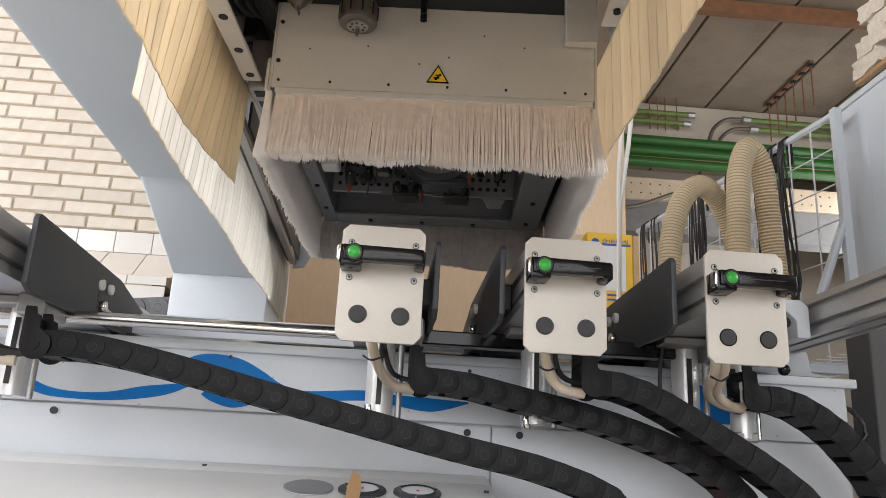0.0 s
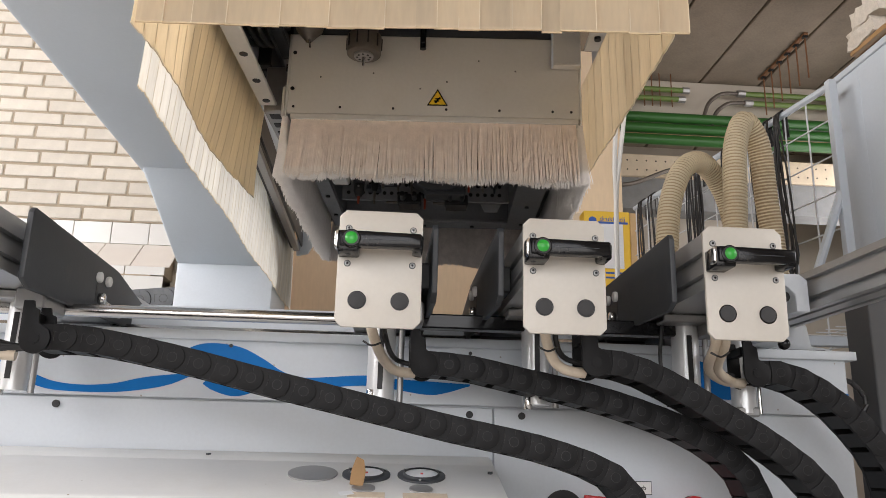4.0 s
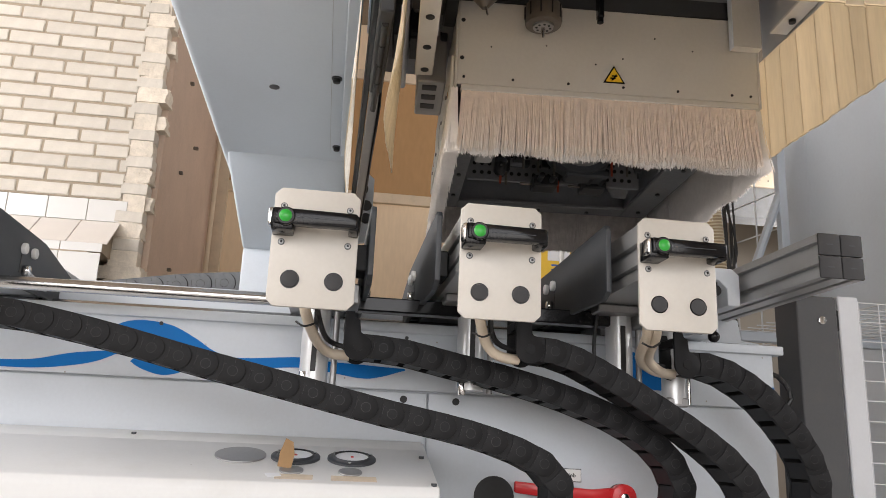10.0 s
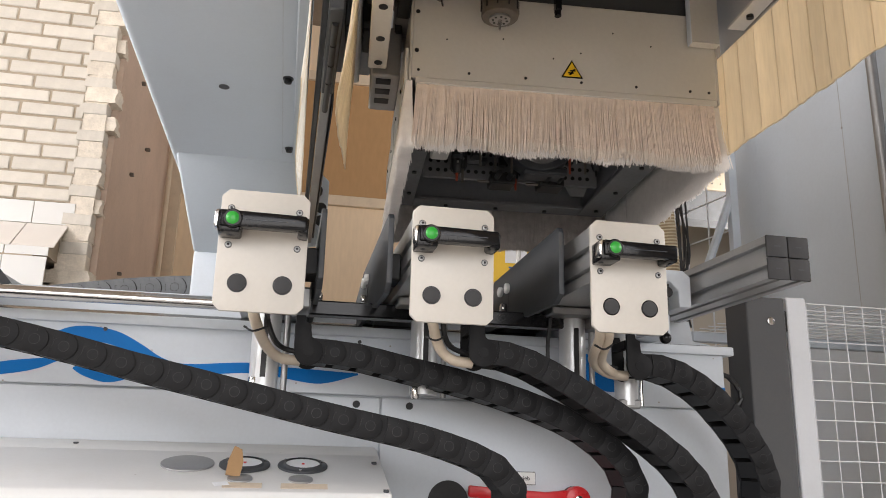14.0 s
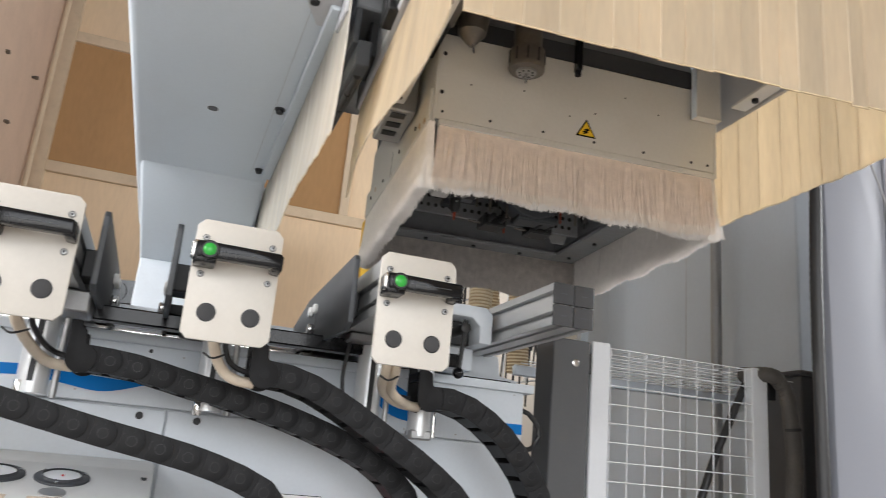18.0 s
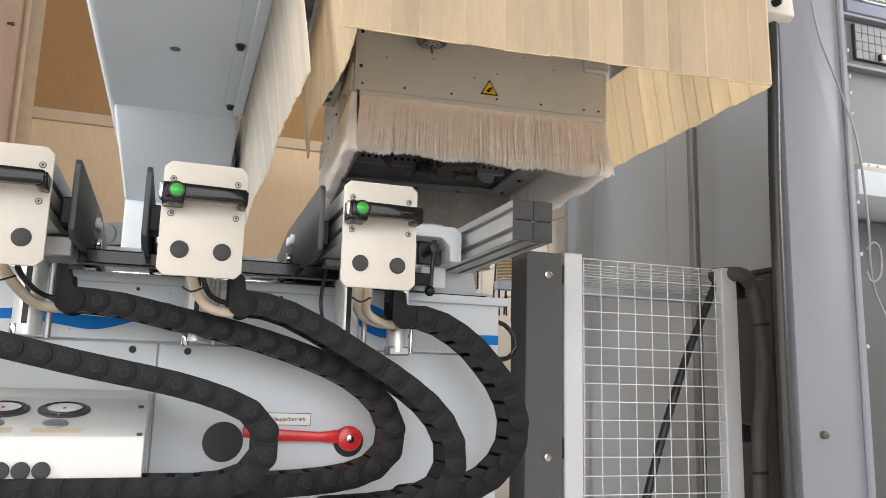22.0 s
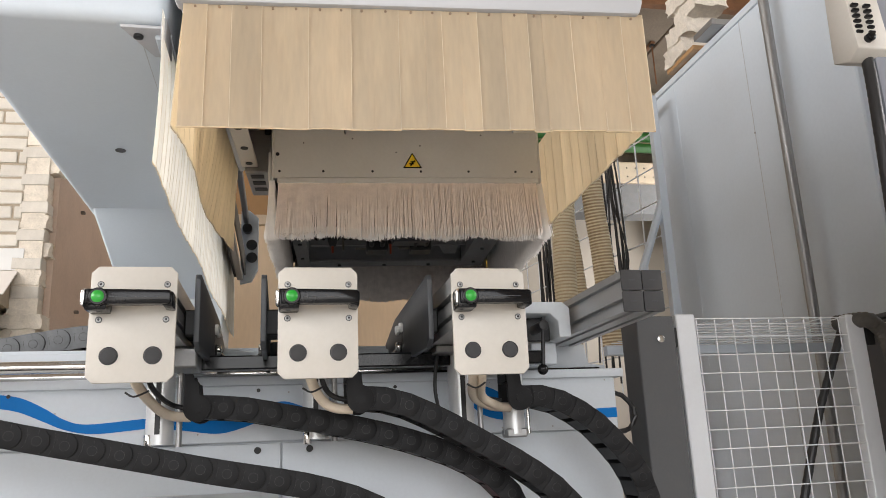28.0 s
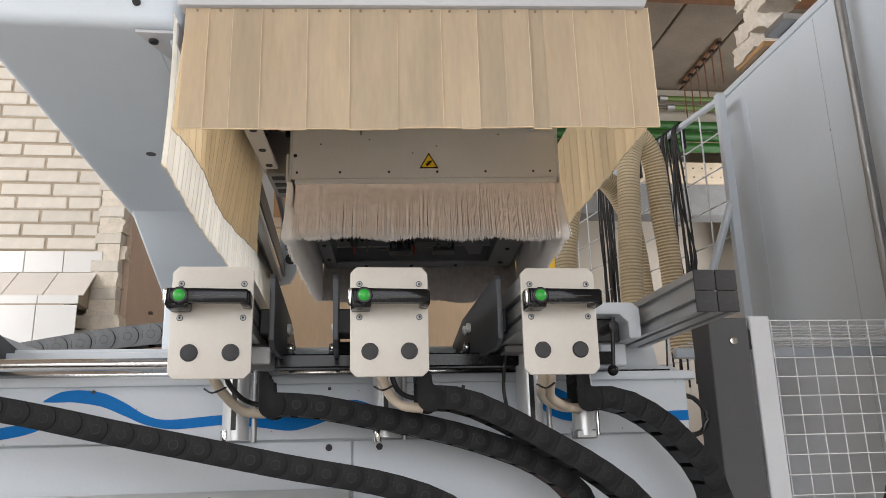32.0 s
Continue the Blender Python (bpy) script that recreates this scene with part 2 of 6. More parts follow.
M_OLIVE_SHEET = mat("pale_olive_sheet", (0.50, 0.52, 0.43), 0.7, vary=0.12, scale=6)
M_GLASS = glass("clear_panel")
M_FOAM = mat("crumbled_foam", (0.72, 0.66, 0.58), 0.95, vary=0.15, scale=40, bump=0.8)
M_CHAIN_GREY = mat("chain_plastic_dusty", (0.13, 0.135, 0.14), 0.7, vary=0.2, scale=20, dirt=0.2, dirt_color=(0.2, 0.19, 0.18))
M_BRISTLE_SHADE = mat("bristle_shade", (0.47, 0.37, 0.31), 0.9, vary=0.2, scale=60)
M_HOSE_SHADE = mat("hose_shade", (0.46, 0.35, 0.21), 0.5, vary=0.15, scale=8)
M_STRIP_EDGE = thin_plastic("pale_strip_edge", (0.90, 0.83, 0.70), 0.65, piece=0.05, stain=(0.80, 0.68, 0.50))
M_STRIP_HEM = mat("yellowed_strip_hem", (0.62, 0.48, 0.30), 0.45, vary=0.25, scale=40)
M_HOSE_GREY = mat("ribbed_hose_grey", (0.085, 0.078, 0.07), 0.6, vary=0.2, scale=12, dirt=0.3)
M_FRAME = mat("window_frame_blue", (0.20, 0.215, 0.31), 0.4, vary=0.06)
M_CONSOLE = mat("console_grey", (0.165, 0.17, 0.185), 0.5, vary=0.05)
M_PAD = mat("pad_grey", (0.24, 0.248, 0.27), 0.5, vary=0.05)
M_BOXWHITE = mat("box_white", (0.72, 0.725, 0.72), 0.4, vary=0.03, scale=3, dirt=0.22, dirt_color=(0.50, 0.47, 0.39), specks=0.8)
M_RUST = mat("rusty_steel", (0.20, 0.095, 0.045), 0.85, vary=0.3, scale=14, bump=0.3)
M_FADED = mat("faded_tape", (0.60, 0.51, 0.40), 0.7, vary=0.12, scale=30)
M_CYLINDER = mat("satin_cylinder", (0.66, 0.67, 0.68), 0.3, metal=0.35, vary=0.05, stretch=(1, 1, 0.1))
M_DUSTGREY = mat("dusty_grey", (0.21, 0.215, 0.22), 0.6, vary=0.2, dirt=0.3)
M_STRIP_MID = thin_plastic("cream_strip", (0.90, 0.80, 0.635), 0.72, piece=0.05, stain=(0.76, 0.63, 0.45))
M_CHAIN_MARK = mat("chain_plastic_mark", (0.018, 0.018, 0.018), 0.5, vary=0.3, scale=40)
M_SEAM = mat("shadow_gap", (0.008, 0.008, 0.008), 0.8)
M_TAPE = mat("masking_tape", (0.45, 0.28, 0.14), 0.6, vary=0.1)

# ---- mesh helpers ----


def bm_box(x0, x1, y0, y1, z0, z1, bevel=0.0, seg=1, bm=None):
    own = bm is None
    bm = bm or bmesh.new()
    r = bmesh.ops.create_cube(bm, size=1, matrix=Matrix.Translation(((x0 + x1) / 2, (y0 + y1) / 2, (z0 + z1) / 2)) @ Matrix.Diagonal((x1 - x0, y1 - y0, z1 - z0, 1)))
    if bevel:
        edges = list({e for v in r["verts"] for e in v.link_edges})
        bmesh.ops.bevel(bm, geom=edges, offset=bevel, segments=seg, affect="EDGES", profile=0.5)
    return bm


def bm_cyl(p0, p1, r0, r1=None, seg=16, bm=None, bevel=0.0):
    bm = bm or bmesh.new()
    p0, p1 = Vector(p0), Vector(p1)
    d = p1 - p0
    m = Matrix.Translation((p0 + p1) / 2) @ d.to_track_quat("Z", "Y").to_matrix().to_4x4()
    r = bmesh.ops.create_cone(bm, cap_ends=True, segments=seg, radius1=r0, radius2=r0 if r1 is None else r1, depth=d.length, matrix=m)
    if bevel:
        edges = [e for e in {e for v in r["verts"] for e in v.link_edges} if any(len(f.verts) > 4 for f in e.link_faces)]
        bmesh.ops.bevel(bm, geom=edges, offset=bevel, segments=2, affect="EDGES", profile=0.5)
    return bm


def bm_prism(outline, axis, a0, a1, bevel=0.0, bm=None):
    """A flat outline of (u, v) pushed along an axis. x: u is y, v is z; y: u is x, v is z; z: u is x, v is y."""
    bm = bm or bmesh.new()
    def at(u, v, a):
        return (a, u, v) if axis == "x" else (u, a, v) if axis == "y" else (u, v, a)
    lo = [bm.verts.new(at(u, v, a0)) for u, v in outline]
    hi = [bm.verts.new(at(u, v, a1)) for u, v in outline]
    k = len(outline)
    faces = [bm.faces.new(lo), bm.faces.new(hi[::-1])]
    for i in range(k):
        faces.append(bm.faces.new((lo[i], hi[i], hi[(i + 1) % k], lo[(i + 1) % k])))
    bmesh.ops.recalc_face_normals(bm, faces=faces)
    if bevel:
        bmesh.ops.bevel(bm, geom=list({e for f in faces for e in f.edges}), offset=bevel, segments=2, affect="EDGES", profile=0.5)
    return bm


def smooth_line(points, step=0.02):
    """Catmull-Rom through the points, at even steps."""
    p = [Vector(q) for q in points]
    p = [2 * p[0] - p[1]] + p + [2 * p[-1] - p[-2]]
    fine = []
    for i in range(1, len(p) - 2):
        a, b, c, d = p[i - 1], p[i], p[i + 1], p[i + 2]
        for k in range(24):
            t = k / 24
            fine.append(0.5 * ((2 * b) + (c - a) * t + (2 * a - 5 * b + 4 * c - d) * t * t + (3 * b - a - 3 * c + d) * t**3))
    fine.append(p[-2])
    out, left = [fine[0]], step
    for a, b in zip(fine, fine[1:]):
        gap = (b - a).length
        while gap >= left:
            a = a + (b - a) * (left / gap)
            out.append(a.copy())
            gap, left = (b - a).length, step
        left -= gap
    return out


def bm_tube(points, r, seg=10, step=0.02, ribs=0.0, bm=None, smooth=True, bands=False):
    bm = bm or bmesh.new()
    line = smooth_line(points, step) if smooth else [Vector(q) for q in points]
    up, rings = Vector((0.13, 0.21, 0.97)), []
    for i, q in enumerate(line):
        d = (line[min(i + 1, len(line) - 1)] - line[max(i - 1, 0)]).normalized()
        side = d.cross(up).normalized() if abs(d.dot(up)) < 0.98 else d.cross(Vector((1, 0, 0))).normalized()
        over = side.cross(d)
        rr = r * (1 + (ribs if i % 2 else 0))
        rings.append([bm.verts.new(q + rr * (math.cos(a) * side + math.sin(a) * over)) for a in (2 * math.pi * k / seg for k in range(seg))])
    for a, b in zip(rings, rings[1:]):
        band = bands and len(bm.faces) // seg % 2
        best = min(range(seg), key=lambda s: (a[0].co - b[s].co).length)
        for k in range(seg):
            bm.faces.new((a[k], a[(k + 1) % seg], b[(k + 1 + best) % seg], b[(k + best) % seg])).material_index = int(band)
    bm.faces.new(rings[0])
    bm.faces.new(rings[-1])
    bmesh.ops.recalc_face_normals(bm, faces=bm.faces)
    return bm


def mesh_of(bm, material, round_faces=False, name="mesh"):
    me = bpy.data.meshes.new(name)
    bm.to_mesh(me)
    bm.free()
    me.materials.append(material)
    if round_faces:
        me.polygons.foreach_set("use_smooth", [True] * len(me.polygons))
        me.set_sharp_from_angle(angle=radians(38))
    return me


def part(name, bm, material, parent=None, label="", at=None, round_faces=True):
    """Links a bmesh, or mesh data that is shared, as one mesh object under a thing or a part."""
    me = bm if isinstance(bm, bpy.types.Mesh) else mesh_of(bm, material, round_faces, name)
    ob = new(name, me)
    if parent:
        ob.parent = parent
    if at is not None:
        ob.matrix_basis = at
    return tagged(ob, label) if label else ob


def thing(name, label, category, at=None, group="", kind=""):
    ob = new(name)
    ob.empty_display_size = 0.05
    if at is not None:
        ob.matrix_basis = at
    return tagged(ob, label, category, group, kind)


def setting(name, bm, material, label, category):
    return tagged(part(name, bm, material, None, round_faces=False), label, category, kind="structure")

# ---- the hall ----
setting("floor", bm_box(-5, 6, -5, 10, FLOOR - 0.1, FLOOR), M_FLOOR, "grey worn concrete workshop floor", "floor")
bm = bmesh.new()
for k in range(18):
    bm_box(-5.24 + 0.63 * k + 0.01, -5.24 + 0.63 * k + 0.62, -5, 10, 4.62, 4.75, 0.008, 1, bm)
bm_box(-5, 6, -5, 10, 4.66, 4.85, 0, 1, bm)
setting("ceiling", bm, M_CONCRETE, "brown concrete slab ceiling with dark joints", "ceiling")


def holed_wall(name, axis, at, thick, u0, u1, holes, material, label, z0=FLOOR, z1=4.62):
    """A wall with rectangular openings (u0, u1, z0, z1), side by side along u."""
    bm = bmesh.new()
    def put(a, b, c, d):
        if axis == "x":
            bm_box(at, at + thick, a, b, c, d, 0, 1, bm)
        else:
            bm_box(a, b, at, at + thick, c, d, 0, 1, bm)
    u = u0
    for a, b, c, d in holes:
        put(u, a, z0, z1)
        put(a, b, z0, c)
        put(a, b, d, z1)
        u = b
    put(u, u1, z0, z1)
    return setting(name, bm, material, label, "wall")


holed_wall("wall_left", "x", -5.2, 0.25, -5, 10, [(-3.0, 3.0, 1.8, 4.0), (3.15, 4.35, 2.2, 4.1)], M_WALLPAINT, "pale plastered side wall with window openings")
holed_wall("wall_front", "y", -5.0, 0.25, -5, 6, [(-3.1, 2.5, 0.5, 4.1)], M_WALLPAINT, "pale plastered wall with a wide window opening")
holed_wall("wall_right", "x", 6.0, 0.25, -5, 10, [(-3.0, 1.0, 1.7, 3.7), (5.7, 8.7, 1.9, 3.9)], M_WALLPAINT, "pale plastered side wall with a window opening")
setting("wall_back", bm_box(-5, 6, 9.2, 9.4, FLOOR, 4.62), M_WALLPAINT, "off-white plastered wall at the end of the hall", "wall")

# brick wall: core, then bricks one by one further down
WALL_Y = 4.55
brick_wall = setting("wall_brick", bm_box(-5, -1.34, WALL_Y + 0.003, WALL_Y + 0.12, 2.03, 4.62), M_MORTAR, "pale yellow brick wall with a broken edge", "wall")
setting("wall_brick_low", bm_box(-5, -1.42, WALL_Y - 0.2, WALL_Y + 0.12, FLOOR, 1.70), M_MORTAR, "lower masonry under white tiles", "wall")
setting("wall_reveal", bm_prism([(-1.185, WALL_Y + 0.09), (-1.24, 6.9), (-1.5, 6.9), (-1.5, WALL_Y + 0.13), (-1.34, WALL_Y + 0.12)], "z", FLOOR, 4.62), M_PLASTER, "brown stained plaster reveal beside the broken brick edge", "wall")
setting("wall_board", bm_box(-1.24, 1.93, 6.95, 7.05, FLOOR, 4.62), M_WOODWALL, "pale plywood boarded wall behind the machine", "wall")
bm = bm_box(-1.24, -1.14, 6.88, 6.95, FLOOR, 4.62)
for z in (2.88,):
    bm_box(-1.14, 1.93, 6.90, 6.95, z, z + 0.09, 0.004, 1, bm)
bm_box(1.26, 1.34, 6.90, 6.95, 2.97, 4.62, 0.004, 1, bm)
bm_box(-1.14, 1.93, 6.90, 6.95, 4.05, 4.14, 0.004, 1, bm)
tagged(part("trim_board", bm, M_TRIM, None, round_faces=False), "pale battens framing the boarded wall", "trim", kind="structure")
for x0, x1 in ((-1.14, 1.26),):
    setting("panel_varnished", bm_box(x0, x1, 6.93, 6.948, 2.97, 4.05), M_WOODDARK, "varnished brown board panel set between battens", "wall panel")

# ---- machine bed ----
BED_Y = 1.91
bed = thing("machine_bed", "pale blue-grey painted machine bed with blue wave stripe", "machine bed")
part("bed_core", bm_box(-2.4, 0.83, BED_Y + 0.006, 2.55, FLOOR, 1.03, 0.004), M_BED, bed)
part("upper_fascia", bm_box(-2.4, 0.828, BED_Y - 0.006, BED_Y + 0.005, 0.907, 1.028, 0.002), M_BED, bed)
part("top_ledge", bm_prism([(BED_Y - 0.02, 1.026), (2.5, 1.026), (2.5, 1.046), (BED_Y - 0.02, 1.046)], "x", -2.4, 0.848, 0.003), M_BED, bed)
part("lower_fascia", bm_box(0.052, 0.826, BED_Y - 0.003, BED_Y + 0.004, 0.3, 0.9035, 0.0015), M_BED, bed)
part("lower_fascia_left", bm_box(-2.4, 0.049, BED_Y - 0.003, BED_Y + 0.004, 0.3, 0.9035, 0.0015), M_BED, bed)
part("rear_channel", bm_prism([(2.15, 1.046), (2.5, 1.046), (2.5, 1.15), (2.2, 1.15), (2.2, 1.135), (2.15, 1.135)], "x", -2.4, 0.80, 0.003), M_BED, bed)
part("end_block", bm_prism([(0.45, 1.048), (0.84, 1.048), (0.84, 1.062), (0.795, 1.068), (0.788, 1.115), (0.69, 1.122), (0.45, 1.122)], "y", 1.975, 2.3, 0.003), M_BED, bed, "white stepped end casting")
part("end_rail", bm_box(0.40, 0.815, 1.955, 1.975, 1.047, 1.056), M_BLACK, bed, "black seal strip")
part("rod_front", bm_cyl((-2.3, 1.80, 1.062), (0.62, 1.80, 1.062), 0.0125, seg=20), M_STEEL, bed, "bright round guide rod")
part("steel_edge", bm_box(-0.12, 0.60, 1.823, 1.840, 1.072, 1.082, 0.002), M_STEEL, bed, "bright steel guide edge")
part("dark_rail", bm_box(-0.12, 0.62, 1.786, 1.822, 1.049, 1.078, 0.003), M_BLACK, bed, "glossy black guide rail")
part("rear_rod", bm_cyl((-2.3, 2.12, 1.075), (0.62, 2.12, 1.075), 0.0125, seg=16), M_STEEL, bed)
for x in (-0.836, -0.0, 0.11):
    part("plug", bm_cyl((x, BED_Y - 0.007, 0.889), (x, BED_Y - 0.001, 0.889), 0.0075, seg=14), M_RUBBER, bed)
for x, z in ((-0.5, 1.016), (0.0, 1.016), (-0.21, 0.965), (-1.0, 1.016), (0.3, 1.016)):
    part("screw", bm_cyl((x, BED_Y - 0.009, z), (x, BED_Y - 0.005, z), 0.004, seg=10), M_CHARCOAL, bed)


def ribbon(name, low, high, x0, x1, parent):
    """The stripe between two height curves over x."""
    bm = bmesh.new()
    k = max(2, int((x1 - x0) / 0.008))
    rows = []
    for i in range(k + 1):
        x = x0 + (x1 - x0) * i / k
        rows.append([bm.verts.new((x, y, z)) for y in (BED_Y - 0.0075, BED_Y - 0.0055) for z in (low(x), high(x))])
    for a, b in zip(rows, rows[1:]):
        bm.faces.new((a[0], b[0], b[1], a[1]))
        bm.faces.new((a[1], b[1], b[3], a[3]))
        bm.faces.new((a[2], a[0], b[0], b[2]))
    bmesh.ops.recalc_face_normals(bm, faces=bm.faces)
    return part(name, bm, M_BLUE, parent, "blue painted stripe")


def curve_of(points):
    line = smooth_line([(x, 0, z) for x, z in points], 0.006)
    xs, zs = [p.x for p in line], [p.z for p in line]
    return lambda x: float(np.interp(x, xs, zs))


ribbon("stripe", curve_of([(-2.4, 0.93), (-1.5, 0.945), (-1.15, 0.96), (-1.03, 0.962), (-0.967, 0.953), (-0.933, 0.945), (-0.874, 0.922), (-0.828, 0.915), (-0.739, 0.914), (-0.672, 0.921), (-0.617, 0.933), (-0.575, 0.952)]),
       curve_of([(-2.4, 0.955), (-1.5, 0.97), (-1.15, 0.99), (-1.03, 0.994), (-0.973, 0.988), (-0.938, 0.978), (-0.901, 0.955), (-0.853, 0.935), (-0.796, 0.928), (-0.73, 0.932), (-0.664, 0.947), (-0.575, 0.958)]), -2.4, -0.575, bed)
ribbon("stripe", curve_of([(-0.60, 0.996), (-0.565, 0.995), (-0.539, 0.995), (-0.482, 0.985), (-0.434, 0.965), (-0.387, 0.945), (-0.328, 0.935), (-0.223, 0.942), (-0.164, 0.937), (-0.091, 0.927), (-0.05, 0.932), (0.0, 0.948)]),
       curve_of([(-0.60, 0.999), (-0.578, 1.012), (-0.555, 1.019), (-0.52, 1.020), (-0.475, 1.012), (-0.43, 0.990), (-0.388, 0.965), (-0.341, 0.955), (-0.224, 0.963), (-0.164, 0.958), (-0.091, 0.955), (-0.05, 0.953), (0.0, 0.951)]), -0.60, 0.0, bed)
ribbon("stripe", curve_of([(-0.55, 0.936), (-0.53, 0.924), (-0.49, 0.913), (-0.455, 0.919), (-0.435, 0.932)]), curve_of([(-0.55, 0.938), (-0.53, 0.952), (-0.49, 0.958), (-0.455, 0.948), (-0.435, 0.934)]), -0.55, -0.435, bed)
ribbon("stripe", curve_of([(0.0, 0.972), (0.054, 0.968), (0.12, 0.966)]), curve_of([(0.0, 0.976), (0.054, 0.991), (0.12, 0.969)]), 0.0, 0.12, bed)
ribbon("stripe", curve_of([(0.46, 0.99), (0.49, 0.955), (0.53, 0.938), (0.57, 0.935), (0.60, 0.940)]), curve_of([(0.46, 1.000), (0.48, 1.017), (0.51, 1.012), (0.55, 0.992), (0.60, 0.945)]), 0.46, 0.60, bed)
ribbon("stripe", curve_of([(0.73, 0.938), (0.77, 0.932), (0.827, 0.932)]), curve_of([(0.73, 0.944), (0.77, 0.953), (0.827, 0.955)]), 0.73, 0.827, bed)

# ---- sloped control box with gauges in front of the bed ----
gauge_box = thing("gauge_box", "white sloped sheet-metal box with gauges under the bed", "control box")
part("box_shell", bm_prism([(BED_Y - 0.008, 0.802), (1.64, 0.728), (1.635, 0.715), (1.635, 0.42), (BED_Y - 0.008, 0.42)], "x", -2.2, 0.045, 0.003), M_BOXWHITE, gauge_box)
part("box_flange", bm_prism([(BED_Y - 0.010, 0.8045), (1.845, 0.7855), (1.845, 0.7825), (BED_Y - 0.010, 0.7995)], "x", -2.19, 0.040, 0.0008), M_BOXWHITE, gauge_box)
for x_, y_ in ((0.030, 1.80), (0.036, 1.648), (-0.52, 1.88)):
    part("screw", bm_cyl((x_, y_, 0.80 - (BED_Y - 0.008 - y_) * 0.2824), (x_, y_, 0.806 - (BED_Y - 0.008 - y_) * 0.2824), 0.005, seg=12), M_DARK, gauge_box)
SLOPE = math.degrees(math.atan2(0.074, 0.262))


def on_slope(x, y, lift=0.0):
    return pose(x, y, 0.802 - (BED_Y - 0.008 - y) * 0.2824 + lift, SLOPE)


for x, y in ((-0.305, 1.775), (-0.107, 1.70), (-0.209, 1.70)):
    r = 0.046 if x < -0.25 else 0.021
    part("round_cover", bm_cyl((0, 0, -0.002), (0, 0, 0.003), r, seg=40, bevel=0.001), M_GREYSTEEL, gauge_box, "grey round cover", on_slope(x, y))
for x in (-0.206, -0.103):

    bm = bm_cyl((0, 0, -0.002), (0, 0, 0.004), 0.045, seg=44, bevel=0.0015)
    rim = part("gauge_rim", bm, M_DARK, gauge_box, "dark steel gauge ring", on_slope(x, 1.775))
    part("dial", bm_cyl((0, 0, 0.0030), (0, 0, 0.0048), 0.031, seg=36), M_PAPER, rim, "white dial")
    bm = bmesh.new()
    bmesh.ops.create_cone(bm, cap_ends=False, segments=40, radius1=0.035, radius2=0.0315, depth=0.004, matrix=Matrix.Translation((0, 0, 0.0058)))
    part("bezel", bm, M_DARK, rim)
    part("pointer", bm_box(-0.002, 0.003, -0.003, 0.003, 0.0048, 0.006), M_RED, rim, "red pointer")
    for k in range(3):
        a = 2.1 * k + 0.4
        part("screw", bm_cyl((0.039 * math.cos(a), 0.039 * math.sin(a), 0.003), (0.039 * math.cos(a), 0.039 * math.sin(a), 0.0065), 0.003, seg=10), M_STEEL, rim)
for r_, z in ((0, 0.672), (1, 0.60)):
    for k in range(8 if r_ == 0 else 6):
        part("plug", bm_cyl((-0.113 - 0.031 * k, 1.628, z), (-0.113 - 0.031 * k, 1.636, z), 0.0145, seg=20, bevel=0.002), M_RUBBER, gauge_box)
part("screw", bm_cyl((-0.07, 1.629, 0.655), (-0.07, 1.636, 0.655), 0.008, seg=14, bevel=0.001), M_WHITE, gauge_box)
tape = tagged(part("torn_tape", bm_prism([(-0.012, 0.0), (0.012, 0.0), (0.014, 0.03), (0.008, 0.055), (-0.006, 0.06), (-0.012, 0.03)], "y", -0.001, 0.001), M_TAPE, None, at=pose(-0.222, 1.705, 0.750, -35, 10, 8)), "torn brown masking tape stuck on the gauge box", "tape")
for x_, w_ in ((-0.203, 0.032), (-0.101, 0.039)):
    tagged(part("tape_patch", bm_box(-w_, w_, -0.013, 0.013, 0.0005, 0.0010), M_FADED, None, at=on_slope(x_, 1.667)), "faded masking tape strip on the box edge", "tape")
tagged(part("paper_scrap", bm_box(-0.012, 0.012, -0.009, 0.009, 0.001, 0.0014), M_PAPER, None, at=on_slope(-0.238, 1.672) @ pose(0, 0, 0, 0, 0, 18)), "small white paper scrap on the gauge box", "paper")

# ---- lever, hole and label on the lower fascia ----
part("round_opening", bm_cyl((0.196, BED_Y - 0.0045, 0.701), (0.196, BED_Y - 0.002, 0.701), 0.042, seg=44), M_CHARCOAL, bed, "dark round opening")
part("lever_seat", bm_cyl((0.468, BED_Y - 0.0045, 0.703), (0.468, BED_Y - 0.002, 0.703), 0.034, seg=40), M_CHARCOAL, bed, "dark round lever seat")
lever = thing("valve_lever", "red plastic valve lever with steel pivot screw", "lever")
bm = bm_cyl((0.466, BED_Y - 0.032, 0.710), (0.466, BED_Y - 0.006, 0.710), 0.027, seg=32, bevel=0.004)
part("hub", bm, M_RED, lever)
part("grip", bm_prism([(0.452, 0.697), (0.40, 0.704), (0.31, 0.704), (0.235, 0.712), (0.235, 0.735), (0.31, 0.729), (0.40, 0.724), (0.455, 0.730)], "y", BED_Y - 0.027, BED_Y - 0.012, 0.004), M_RED, lever)
part("pivot_screw", bm_cyl((0.466, BED_Y - 0.036, 0.710), (0.466, BED_Y - 0.031, 0.710), 0.009, seg=16, bevel=0.001), M_STEEL, lever, "steel pivot screw")
sign = tagged(part("label_plate", bm_box(0.288, 0.380, BED_Y - 0.006, BED_Y - 0.0035, 0.738, 0.762), M_WHITE, None, round_faces=False), "white printed label reading Saugerbetrieb", "label")
part("label_rim", bm_box(0.2865, 0.3815, BED_Y - 0.0045, BED_Y - 0.0032, 0.7365, 0.7635), M_DARK, sign)


